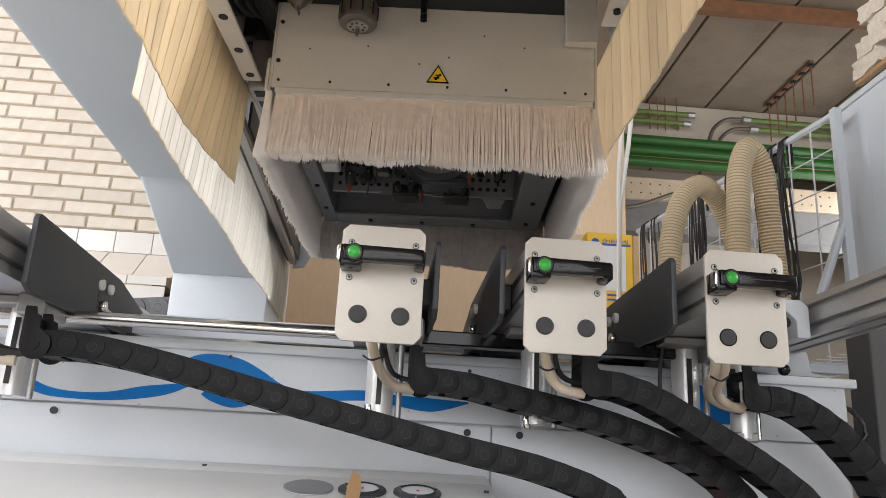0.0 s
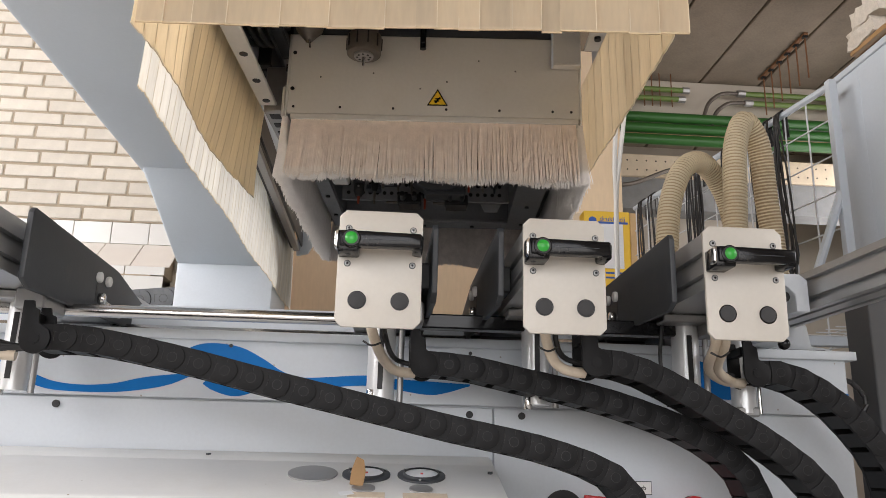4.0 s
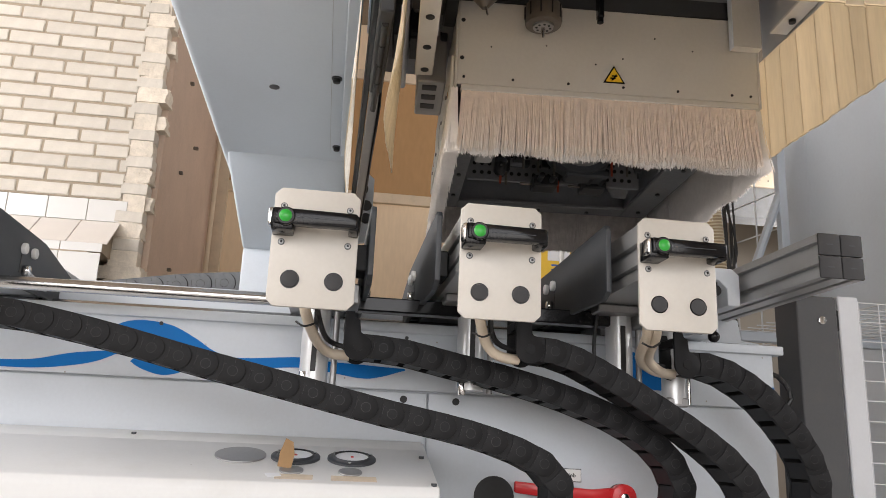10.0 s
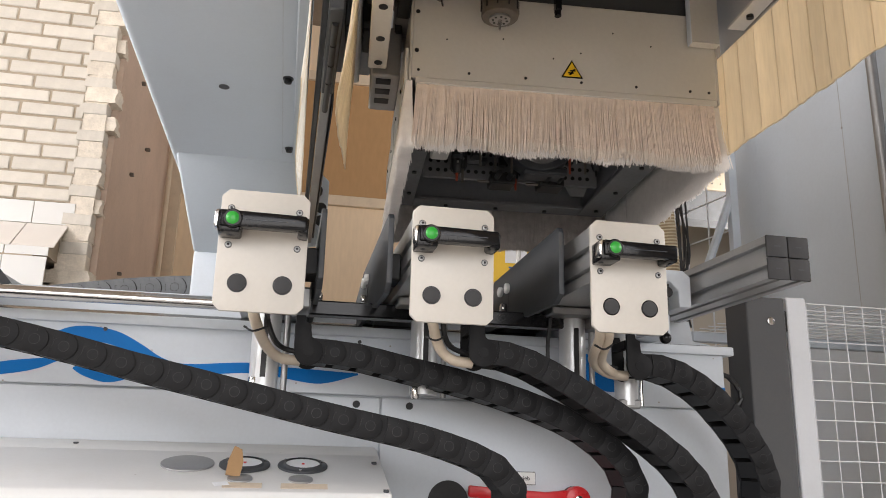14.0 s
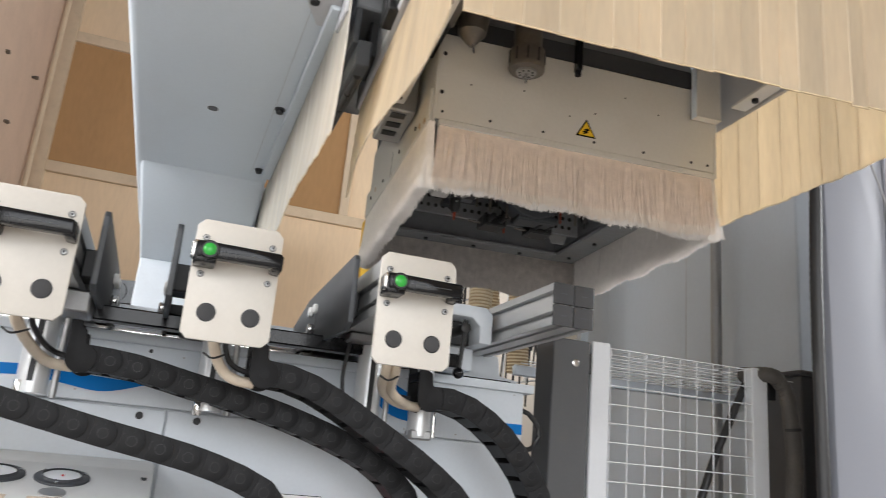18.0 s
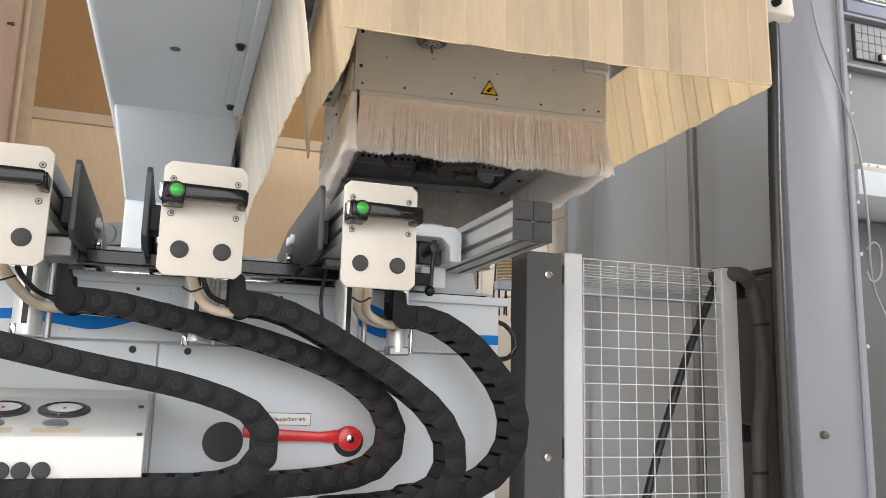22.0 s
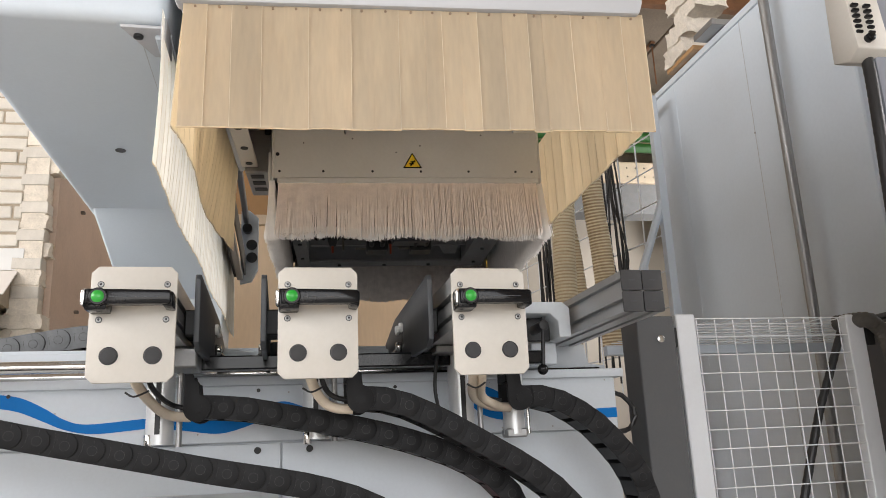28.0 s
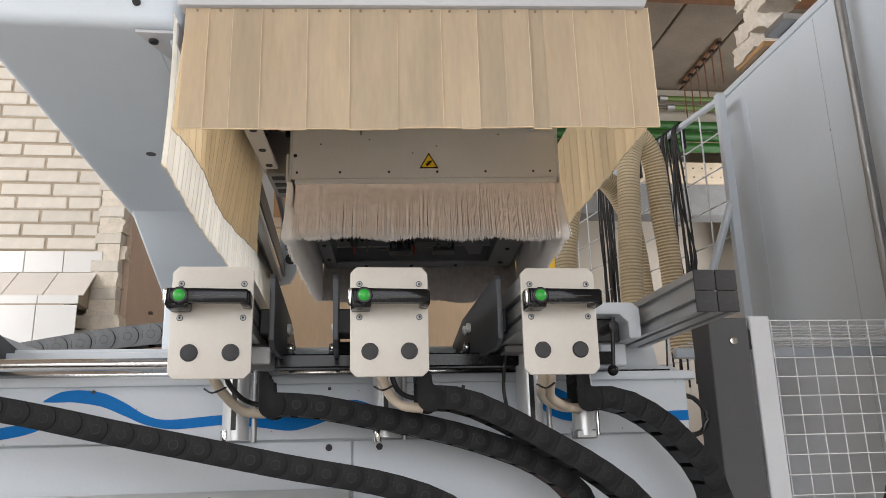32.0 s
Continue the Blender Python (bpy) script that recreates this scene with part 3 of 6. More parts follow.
def letters(name, text, size, material, parent, at, wide=1.0):
    cu = bpy.data.curves.new(name, "FONT")
    cu.body, cu.size, cu.extrude, cu.align_x, cu.align_y = text, size, 0.0003, "CENTER", "CENTER"
    cu.space_character = wide
    ob = new(name, cu)
    ob.parent = parent
    ob.matrix_basis = at
    cu.materials.append(material)
    return ob


letters("writing", "Saugerbetrieb", 0.0125, M_BLACK, sign, pose(0.334, BED_Y - 0.0065, 0.750, 90))
part("box_loop_cable", bm_tube([(0.825, 1.95, 0.995), (0.865, 1.95, 0.985), (0.895, 1.95, 0.945), (0.875, 1.95, 0.905), (0.80, BED_Y - 0.01, 0.898)], 0.006, 8), M_CABLE, bed, "black looped cable")

# ---- consoles ----
PLATE_Y = 1.495


def console(cx, stop_side, chain_y, pair_tubes=False, group="consoles on the bed"):
    c = thing("console", "aluminium workpiece console with cream front plate and black handle", "console", pose(cx, 0, 0), group)
    # beam: a slotted profile
    w, z0, z1 = 0.062, 1.088, 1.186
    side = [(w, z0), (w, z0 + 0.018), (w - 0.012, z0 + 0.018), (w - 0.012, z0 + 0.028), (w, z0 + 0.028), (w, z1 - 0.046), (w - 0.012, z1 - 0.046), (w - 0.012, z1 - 0.032), (w, z1 - 0.032), (w, z1)]
    outline = side + [(0.02, z1), (0.02, z1 - 0.008), (-0.02, z1 - 0.008), (-0.02, z1)] + [(-x, z) for x, z in side[::-1]]
    part("beam", bm_prism(outline, "y", PLATE_Y + 0.008, 2.86), M_ALU, c, "slotted aluminium beam")
    # front plate with cut corners
    k = 0.011
    x0, x1, a, b = -0.069, 0.069, 0.999, 1.194
    part("front_plate", bm_prism([(x0 + k, a), (x1 - k, a), (x1, a + k), (x1, b - k), (x1 - k, b), (x0 + k, b), (x0, b - k), (x0, a + k)], "y", PLATE_Y, PLATE_Y + 0.008, 0.0012), M_PLATE, c, "cream painted plate with cut corners")
    for x in (-0.0345, 0.0345):
        part("plug", bm_cyl((x, PLATE_Y - 0.0035, 1.043), (x, PLATE_Y + 0.001, 1.043), 0.0135, seg=28, bevel=0.0022), M_RUBBER, c, "black round plug")
        part("plug_edge", bm_cyl((x, PLATE_Y - 0.0008, 1.043), (x, PLATE_Y + 0.0006, 1.043), 0.0150, seg=28), M_BLACK, c)
    for x in (-0.053, 0.053):
        for z in (1.103, 1.163):
            s = part("screw", bm_cyl((x, PLATE_Y - 0.0022, z), (x, PLATE_Y + 0.001, z), 0.0043, seg=16, bevel=0.0008), M_GREYSTEEL, c)
            part("socket", bm_cyl((x, PLATE_Y - 0.0026, z), (x, PLATE_Y - 0.0021, z), 0.0022, seg=6), M_BLACK, s)
            part("recess", bm_cyl((x, PLATE_Y - 0.0007, z), (x, PLATE_Y + 0.0008, z), 0.0055, seg=20), M_DARK, s)
    h = part("handle", bm_prism([(-0.064, 1.1205), (0.062, 1.1205), (0.066, 1.1235), (0.066, 1.1415), (0.063, 1.1440), (-0.064, 1.1460)], "y", PLATE_Y - 0.050, PLATE_Y - 0.030, 0.0022), M_BLACK, c, "black plastic bridge handle")
    part("handle_foot", bm_prism([(-0.068, 1.1125), (-0.034, 1.1125), (-0.032, 1.1460), (-0.068, 1.1475)], "y", PLATE_Y - 0.044, PLATE_Y + 0.001, 0.003), M_BLACK, h)
    part("handle_foot", bm_prism([(0.052, 1.1185), (0.068, 1.1165), (0.069, 1.1425), (0.052, 1.1425)], "y", PLATE_Y - 0.045, PLATE_Y + 0.001, 0.003), M_BLACK, h)
    part("end_face", bm_prism([(-0.073, 1.1205), (-0.068, 1.1165), (-0.066, 1.1475), (-0.073, 1.1435)], "y", PLATE_Y - 0.048, PLATE_Y - 0.026, 0.002), M_STEEL, h, "shiny end cap")
    part("collar", bm_cyl((-0.046, PLATE_Y - 0.052, 1.1325), (-0.046, PLATE_Y - 0.040, 1.1325), 0.0150, seg=28, bevel=0.002), M_BLACK, h)
    part("handle_groove", bm_box(-0.028, 0.046, PLATE_Y - 0.0508, PLATE_Y - 0.0498, 1.1315, 1.1325), M_DARK, h)
    bm = bmesh.new()
    bmesh.ops.create_uvsphere(bm, u_segments=20, v_segments=10, radius=0.0112, matrix=Matrix.Translation((-0.046, PLATE_Y - 0.050, 1.1325)) @ Matrix.Diagonal((1, 0.6, 1, 1)))
    part("button", bm, M_GREEN, h, "green push button")
    part("button_ring", bm_cyl((-0.046, PLATE_Y - 0.0528, 1.1325), (-0.046, PLATE_Y - 0.0515, 1.1325), 0.0128, seg=28), M_CHARCOAL, h)
    # saddle and clamp block under the beam
    part("saddle", bm_box(-0.055, 0.055, 1.74, 1.92, 1.070, 1.087, 0.003), M_GREYSTEEL, c)
    part("clamp_block", bm_box(0.03, 0.085, 1.70, 1.80, 1.045, 1.085, 0.004), M_GREYSTEEL, c)
    # lifting cylinder
    cyl = part("lift_cylinder", bm_cyl((0.008, 1.80, 0.905), (0.008, 1.80, 1.07), 0.027, seg=28), M_CYLINDER, c, "bright lift cylinder")
    part("cylinder_rod", bm_cyl((0.046, 1.79, 0.90), (0.046, 1.79, 1.05), 0.006, seg=12), M_GREYSTEEL, cyl)
    part("cylinder_groove", bm_box(0.002, 0.012, 1.772, 1.778, 0.925, 1.05), M_CHARCOAL, cyl)
    part("cylinder_foot", bm_cyl((-0.010, 1.785, 0.895), (-0.010, 1.785, 0.925), 0.009, seg=14, bevel=0.001), M_STEEL, cyl)
    # hose and cable bends below the plate
    for k in range(2 if pair_tubes else 1):
        d = 0.017 * k
        part("vacuum_tube", bm_tube([(-0.016 + d, 1.60, 1.05), (-0.009 + d, 1.61, 1.01), (0.010 + d, chain_y * 0.6 + 0.644, 0.976), (0.036 + d * 0.8 + (0.02 if pair_tubes else 0), chain_y - 0.012, 0.958), (0.106 if pair_tubes else 0.080, chain_y - 0.006 + d, 0.954)], 0.0095, 10, 0.01), M_BEIGEHOSE, c, "beige vacuum tube")
    part("cable", bm_tube([(0.010, 1.62, 1.04), (0.014, 1.63, 1.005), (0.034, chain_y - 0.01, 0.980), (0.085, chain_y, 0.968)], 0.005, 8, 0.01), M_CABLE, c, "black cable")
    part("cable_tie", bm_tube([(-0.024, 1.600, 0.992), (-0.008, 1.594, 0.984), (0.016, 1.61, 0.996)], 0.002, 6, 0.006), M_CABLE, c)
    if pair_tubes:
        second = part("lift_cylinder", bm_cyl((0.123, 1.80, 0.900), (0.123, 1.80, 1.07), 0.0235, seg=28), M_CYLINDER, c, "bright lift cylinder")
        part("cylinder_foot", bm_box(0.100, 0.146, 1.778, 1.82, 0.893, 0.912, 0.003), M_GREYSTEEL, second)
        part("cylinder_rod", bm_cyl((0.152, 1.79, 0.90), (0.152, 1.79, 0.98), 0.004, seg=10), M_STEEL, second)
        part("drop_cable", bm_tube([(-0.045, 1.78, 1.07), (-0.052, 1.78, 1.0), (-0.04, 1.79, 0.94), (-0.03, 1.80, 0.90)], 0.004, 8, 0.015), M_CABLE, c, "thin black cable")
    # stop plate on one side
    s = stop_side
    xs = s * 0.095
    st = part("stop_plate", bm_prism([(1.57, 1.075), (1.57, 1.19), (1.578, 1.20), (2.02, 1.19), (2.42, 1.115), (2.42, 1.09), (1.60, 1.062)], "x", xs - 0.005, xs + 0.005, 0.0015), M_DARK, c, "dark grey stop plate")
    for y, z in ((1.90, 1.150), (1.955, 1.152)):
        part("knob", bm_cyl((xs + s * 0.004, y, z), (xs + s * 0.014, y, z), 0.0115, seg=18, bevel=0.003), M_WHITE, st, "white knob")
    part("slot", bm_box(min(xs + s * 0.0052, xs + s * 0.0058), max(xs + s * 0.0052, xs + s * 0.0058), 1.897, 1.905, 1.10, 1.15), M_CHARCOAL, st)
    part("pin", bm_cyl((xs + s * 0.004, 1.93, 1.105), (xs + s * 0.03, 1.99, 1.085), 0.008, seg=12, bevel=0.002), M_STEEL, st)
    part("pin_head", bm_cyl((xs + s * 0.004, 1.92, 1.108), (xs + s * 0.018, 1.92, 1.108), 0.012, seg=14, bevel=0.003), M_STEEL, st)
    for y in (1.66, 2.1):
        part("stop_bracket", bm_box(min(s * 0.063, xs), max(s * 0.063, xs), y, y + 0.07, 1.10, 1.15, 0.003), M_CHARCOAL, st)
    return c


CONSOLES = [(-0.886, 1, 1.66, False), (-0.195, 1, 1.75, False), (0.111, -1, 1.66, False), (0.420, -1, 1.75, True)]
for row in CONSOLES:
    console(*row)
for k in range(4):
    tagged(part("console_cable", bm_tube([(-0.935 - 0.012 * k, 1.70, 1.09), (-0.950 - 0.010 * k, 1.66, 1.05), (-0.945 - 0.008 * k, 1.63, 1.0), (-0.915 - 0.004 * k, 1.63, 0.965), (-0.86, 1.64, 0.96 + 0.004 * k), (-0.79, 1.66, 0.97)], 0.005, 8, 0.012), M_CABLE, None), "black cable looping below the console", "cable", "cables below the console")

# ---- energy chains ----
PITCH = 0.0465


def link_meshes():
    hgt = 0.0222
    def plate(near):
        s = -1 if near else 1
        bm = bmesh.new()
        a, b = sorted((s * 0.0355, s * 0.0295))
        tail = [(PITCH / 2, -hgt), (PITCH / 2, hgt), (-PITCH / 2 - 0.002, hgt), (-PITCH / 2 - 0.006, hgt * 0.5), (-PITCH / 2 - 0.006, -hgt * 0.5), (-PITCH / 2 - 0.002, -hgt)]
        bm_prism(tail, "y", a, b, 0, bm)
        def head_ring(r):
            return [(PITCH / 2 - 0.02, -hgt)] + [(PITCH / 2 + r * math.sin(math.pi * k / 16), -min(r, hgt) * math.cos(math.pi * k / 16)) for k in range(17)] + [(PITCH / 2 - 0.02, hgt), (PITCH / 2 - 0.016, 0)]
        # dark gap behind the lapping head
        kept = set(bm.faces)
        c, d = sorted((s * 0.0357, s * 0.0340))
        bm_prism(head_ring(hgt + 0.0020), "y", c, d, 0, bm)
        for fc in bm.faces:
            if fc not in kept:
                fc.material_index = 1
        c, d = sorted((s * 0.0375, s * 0.0345))
        bm_prism(head_ring(hgt), "y", c, d, 0.0006, bm)
        e = s * 0.0375
        u, v = sorted((e, e + s * 0.0005))
        before = set(bm.faces)
        bm_cyl((PITCH / 2 + 0.001, u, 0), (PITCH / 2 + 0.001, v, 0), 0.0086, seg=18, bm=bm)
        for x0, x1, z0, z1 in ((-0.0160, -0.0155, -0.007, 0.009), (-0.0155, -0.0120, 0.0086, 0.009), (0.0005, 0.0010, 0.0130, 0.0205)):
            bm_box(PITCH / 2 + x0, PITCH / 2 + x1, u, v, z0, z1, 0, 1, bm)
        for fc in bm.faces:
            if fc not in before:
                fc.material_index = 2
        bm_cyl((PITCH / 2 + 0.001, e, 0), (PITCH / 2 + 0.001, e + s * 0.0008, 0), 0.0079, seg=18, bm=bm)
        me = mesh_of(bm, M_CHAIN, True, "link_plate")
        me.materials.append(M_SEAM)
        me.materials.append(M_CHAIN_MARK)
        return me
    def bar(z):
        return mesh_of(bm_box(-0.020, 0.012, -0.031, 0.031, z, z + 0.003, 0.0008), M_CHAIN, False, "link_bar")
    return plate(True), plate(False), bar(-0.0215), bar(0.0185)


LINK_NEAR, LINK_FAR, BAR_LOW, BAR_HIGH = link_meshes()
LINK_DUSTY = LINK_NEAR.copy()
LINK_DUSTY.materials[0] = M_CHAIN_GREY


def energy_chain(points, y, label, at=None, pivot=True, near=LINK_NEAR, size=1.0):
    ch = thing("energy_chain", label, "energy chain", at, "energy chains")
    line = smooth_line([(x, y, z) for x, z in points], PITCH * size)
    for i, (a, b) in enumerate(zip(line, line[1:])):
        d = b - a
        m = Matrix.Translation((a + b) / 2) @ Matrix.Rotation(-math.atan2(d.z, d.x), 4, "Y") @ Matrix.Diagonal((size, 1, size, 1))
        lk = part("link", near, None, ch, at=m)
        part("side_plate", LINK_FAR, None, lk)
        part("crossbar", BAR_LOW, None, lk)
        part("crossbar", BAR_HIGH, None, lk)
    if pivot:
        x, z = points[0]
        disc = [(x + 0.026 * math.cos(a), z - 0.003 + 0.026 * math.sin(a)) for a in (radians(180 + 15 * k) for k in range(15))]
        shape = disc + [(x + 0.022, z + 0.012), (x + 0.004, z + 0.024), (x + 0.002, z + 0.046), (x - 0.006, z + 0.050), (x - 0.009, z + 0.062), (x - 0.026, z + 0.062)]
        for a, b in ((y - 0.0415, y - 0.035), (y + 0.030, y + 0.036)):
            part("end_bracket", bm_prism(shape, "y", a, b, 0.001), M_CHAIN, ch, "black end bracket")
        part("pivot", bm_cyl((x, y - 0.043, z - 0.003), (x, y - 0.041, z - 0.003), 0.010, seg=6), M_CHAIN, ch)
        part("bracket_foot", bm_box(x - 0.027, x - 0.015, y - 0.032, y + 0.030, z + 0.03, z + 0.048, 0.002), M_CHAIN, ch)
    return ch


energy_chain([(-0.775, 0.984), (-0.69, 0.983), (-0.539, 0.956), (-0.388, 0.921), (-0.227, 0.886), (-0.067, 0.851), (0.084, 0.822), (0.162, 0.800), (0.218, 0.778), (0.253, 0.742), (0.254, 0.697), (0.226, 0.658), (0.165, 0.640), (0.05, 0.638), (-0.3, 0.637)], 1.66, "black plastic energy chain sagging from a console bracket")
energy_chain([(-0.108, 0.972), (-0.023, 0.966), (0.071, 0.947), (0.179, 0.926), (0.288, 0.898), (0.402, 0.857), (0.475, 0.813), (0.515, 0.764), (0.522, 0.712), (0.495, 0.670), (0.433, 0.645), (0.309, 0.632), (0.10, 0.628)], 1.75, "black plastic energy chain sagging from a console bracket")
energy_chain([(0.195, 0.974), (0.262, 0.966), (0.343, 0.931), (0.432, 0.881), (0.512, 0.834), (0.584, 0.778), (0.621, 0.717), (0.620, 0.662), (0.588, 0.622), (0.50, 0.60), (0.36, 0.592)], 1.66, "black plastic energy chain sagging from a console bracket")
energy_chain([(0.533, 0.974), (0.603, 0.970), (0.683, 0.928), (0.737, 0.876), (0.779, 0.820), (0.800, 0.760), (0.792, 0.702), (0.755, 0.652), (0.69, 0.617), (0.55, 0.60)], 1.75, "black plastic energy chain sagging from a console bracket")
arm_chain = energy_chain([(-1.48, 1.137), (-1.034, 1.179), (-0.845, 1.202), (-0.677, 1.226), (-0.474, 1.262), (-0.285, 1.293), (-0.09, 1.313), (0.05, 1.318)], 2.98, "dusty grey energy chain lying behind the bed", pivot=False, near=LINK_DUSTY, size=1.68)

# ---- separate support profile with caps and clamp ----
pro = thing("support_profile", "square slotted aluminium profile with black end caps", "profile")
X0, X1, Z0, Z1, Q = 0.679, 0.763, 1.109, 1.190, 0.0045
xm, zm = (X0 + X1) / 2, (Z0 + Z1) / 2


def slotted_square(x0, x1, z0, z1):
    def run(a, b):
        s, out = (b - a) / 2, []
        for k in (0, 1):
            c = a + s * (k + 0.5)
            out += [(c - s * 0.15, 0), (c - s * 0.15, 1), (c + s * 0.15, 1), (c + s * 0.15, 0)]
        return out
    dp = 0.012 if x1 > x0 else -0.012
    pts = [(x0, z0)] + [(u, z0 + 0.012 * d) for u, d in run(x0, x1)]
    pts += [(x1, z0)] + [(x1 - 0.012 * d, v) for v, d in run(z0, z1)]
    pts += [(x1, z1)] + [(u, z1 - 0.012 * d) for u, d in run(x1, x0)]
    pts += [(x0, z1)] + [(x0 + 0.012 * d, v) for v, d in run(z1, z0)]
    return pts


part("profile_bar", bm_prism(slotted_square(X0 + 0.001, X1 - 0.001, Z0 + 0.001, Z1 - 0.001), "y", 1.490, 2.9), M_ALU, pro)
for a, b in ((X0, xm - 0.0006), (xm + 0.0006, X1)):
    for c, d in ((Z0, zm - 0.0006), (zm + 0.0006, Z1)):
        cap = part("end_cap", bm_box(a, b, 1.484, 1.490, c, d, 0.0025, 2), M_RUBBER, pro, "black square end cap")
        part("cap_mark", bm_box((a + b) / 2 - 0.006, (a + b) / 2 + 0.006, 1.4835, 1.4845, (c + d) / 2 - 0.001, (c + d) / 2 + 0.001), M_DARK, cap)
clamp = thing("profile_clamp", "white-grey cast clamp with black ball lever", "clamp")
part("clamp_arm", bm_prism([(0.50, 1.178), (0.652, 1.178), (0.668, 1.165), (0.668, 1.10), (0.640, 1.10), (0.640, 1.135), (0.622, 1.152), (0.50, 1.152)], "y", 1.74, 1.84, 0.003), M_BED, clamp)
part("clamp_web", bm_box(0.585, 0.640, 1.80, 1.815, 1.10, 1.152, 0.002), M_CHARCOAL, clamp)
part("clamp_base", bm_box(0.60, 0.66, 1.82, 1.99, 1.05, 1.10, 0.003), M_BED, clamp)
lv = part("ball_lever", bm_cyl((0.588, 1.69, 1.135), (0.581, 1.69, 1.03), 0.0045, seg=12), M_CHARCOAL, clamp, "black clamping lever")
part("lever_hub", bm_cyl((0.588, 1.685, 1.118), (0.588, 1.76, 1.118), 0.011, seg=16, bevel=0.002), M_CHARCOAL, lv)
bm = bmesh.new()
bmesh.ops.create_uvsphere(bm, u_segments=18, v_segments=12, radius=0.0115, matrix=Matrix.Translation((0.580, 1.69, 1.026)))
part("ball", bm, M_BLACK, lv)

# ---- moving machine: arm ----
HEAD_X, HEAD_Z, YAW = 0.397, 1.415, -4.2
arm = thing("gantry_arm", "pale blue-grey painted gantry arm with rounded edges on a column", "gantry arm")
ZU = 1.597
part("arm_body", bm_box(-0.145, 0.222, 1.385, 3.2, ZU, 2.5, 0.020, 3), M_ARM, arm)
bm = bmesh.new()
for y, z, xl, xr in ((2.440, ZU + 0.002, -0.128, 0.220), (3.19, ZU + 0.002, -0.128, 0.220), (2.826, 1.405, -0.100, 0.220), (3.19, 1.405, -0.100, 0.220)):
    bm.verts.new((xl, y, z))
    bm.verts.new((xr, y, z))
bmesh.ops.convex_hull(bm, input=bm.verts)
bmesh.ops.dissolve_limit(bm, angle_limit=0.01, verts=bm.verts, edges=bm.edges)
bmesh.ops.bevel(bm, geom=bm.edges, offset=0.010, segments=3, affect="EDGES", profile=0.5)
part("arm_slope", bm, M_ARM, arm, "sloping painted transition to the column")
part("arm_column", bm_box(-0.099, 0.219, 2.829, 3.18, FLOOR, 1.412, 0.010, 2), M_ARM_LOW, arm, "scuffed painted column")
part("arm_seam", bm_box(0.168, 0.1686, 1.45, 2.38, ZU - 0.0008, ZU + 0.002), M_GREYSTEEL, arm)
part("edge_flange", bm_box(0.196, 0.224, 1.42, 2.37, ZU - 0.014, ZU - 0.001, 0.003), M_ARM, arm)
part("slot_cover", bm_cyl((0.036, 1.986, ZU - 0.0015), (0.036, 1.986, ZU + 0.002), 0.012, seg=24), M_SLOT, arm)
for x, y in ((0.180, 1.908), (0.186, 2.335), (0.168, 1.425)):
    b = part("bolt", bm_cyl((x, y, ZU - 0.012), (x, y, ZU), 0.0085, seg=16, bevel=0.0015), M_CHARCOAL, arm)
    part("washer", bm_cyl((x, y, ZU - 0.003), (x, y, ZU + 0.001), 0.012, seg=18), M_DARK, b)
part("hook_plate", bm_prism([(0.142, 1.398), (0.212, 1.398), (0.212, 1.50), (0.185, 1.50)], "z", ZU - 0.007, ZU - 0.001, 0.001), M_HOOD, arm, "pale triangular hook plate")
part("curtain_hook", bm_box(0.213, 0.222, 1.37, 1.45, 1.555, ZU - 0.001, 0.002), M_HOOD, arm)
part("side_recess", bm_box(0.2195, 0.226, 2.60, 2.75, 1.50, 1.58, 0.003), M_DARK, arm)
part("front_bolt", bm_cyl((0.145, 1.380, 1.640), (0.145, 1.390, 1.640), 0.007, seg=14), M_CHARCOAL, arm)
rail = part("linear_rail", bm_box(0.250, 0.276, 1.42, 1.74, 1.49, 1.54, 0.003), M_DARK, arm, "dark steel linear rail with bolt holes")
for k in range(4):
    part("rail_hole", bm_cyl((0.263, 1.46 + 0.075 * k, 1.4885), (0.263, 1.60 + 0.075 * k, 1.492), 0.006, seg=12), M_CHARCOAL, rail)
part("rail_lip", bm_box(0.240, 0.2515, 1.42, 3.05, 1.53, 1.60, 0.002), M_DARK, rail)
part("rail_track", bm_box(0.2525, 0.274, 1.75, 3.05, 1.518, 1.535, 0.002), M_GREYSTEEL, rail, "dusty steel rail with bolt heads")
part("rail_rear", bm_box(0.277, 0.283, 1.90, 3.05, 1.535, 1.60, 0.003), M_DARK, rail)
part("upper_rail", bm_box(0.272, 0.290, 1.91, 3.05, 1.735, 1.765, 0.003), M_INSIDE, rail, "grey steel upper guide rail")
end = part("rail_end", bm_prism([(0.262, 1.505), (0.304, 1.515), (0.326, 1.56), (0.326, 1.76), (0.292, 1.79), (0.262, 1.79)], "y", 3.052, 3.075, 0.003), M_ARM, rail, "painted end plate with round holes")
for x, z in ((0.303, 1.605), (0.302, 1.654)):
    part("end_hole", bm_cyl((x, 3.0490, z), (x, 3.0525, z), 0.020, seg=24), M_DARK, end)
part("end_cup", bm_cyl((0.286, 3.02, 1.712), (0.286, 3.051, 1.712), 0.018, seg=20, bevel=0.003), M_CHARCOAL, end, "dark round plug")
for k in range(21):
    part("rail_hole", bm_cyl((0.262, 1.78 + 0.06 * k, 1.5185), (0.262, 1.78 + 0.06 * k, 1.522), 0.005, seg=10), M_CHARCOAL, rail)
part("cross_carrier", bm_box(0.245, 0.36, 1.45, 1.90, 1.62, 2.1, 0.004), M_INSIDE, arm, "dark machine carrier")
part("rear_carrier", bm_box(0.26, 1.3, 2.86, 3.15, 2.4, 2.6, 0.01), M_ARM, arm, "painted cross beam")

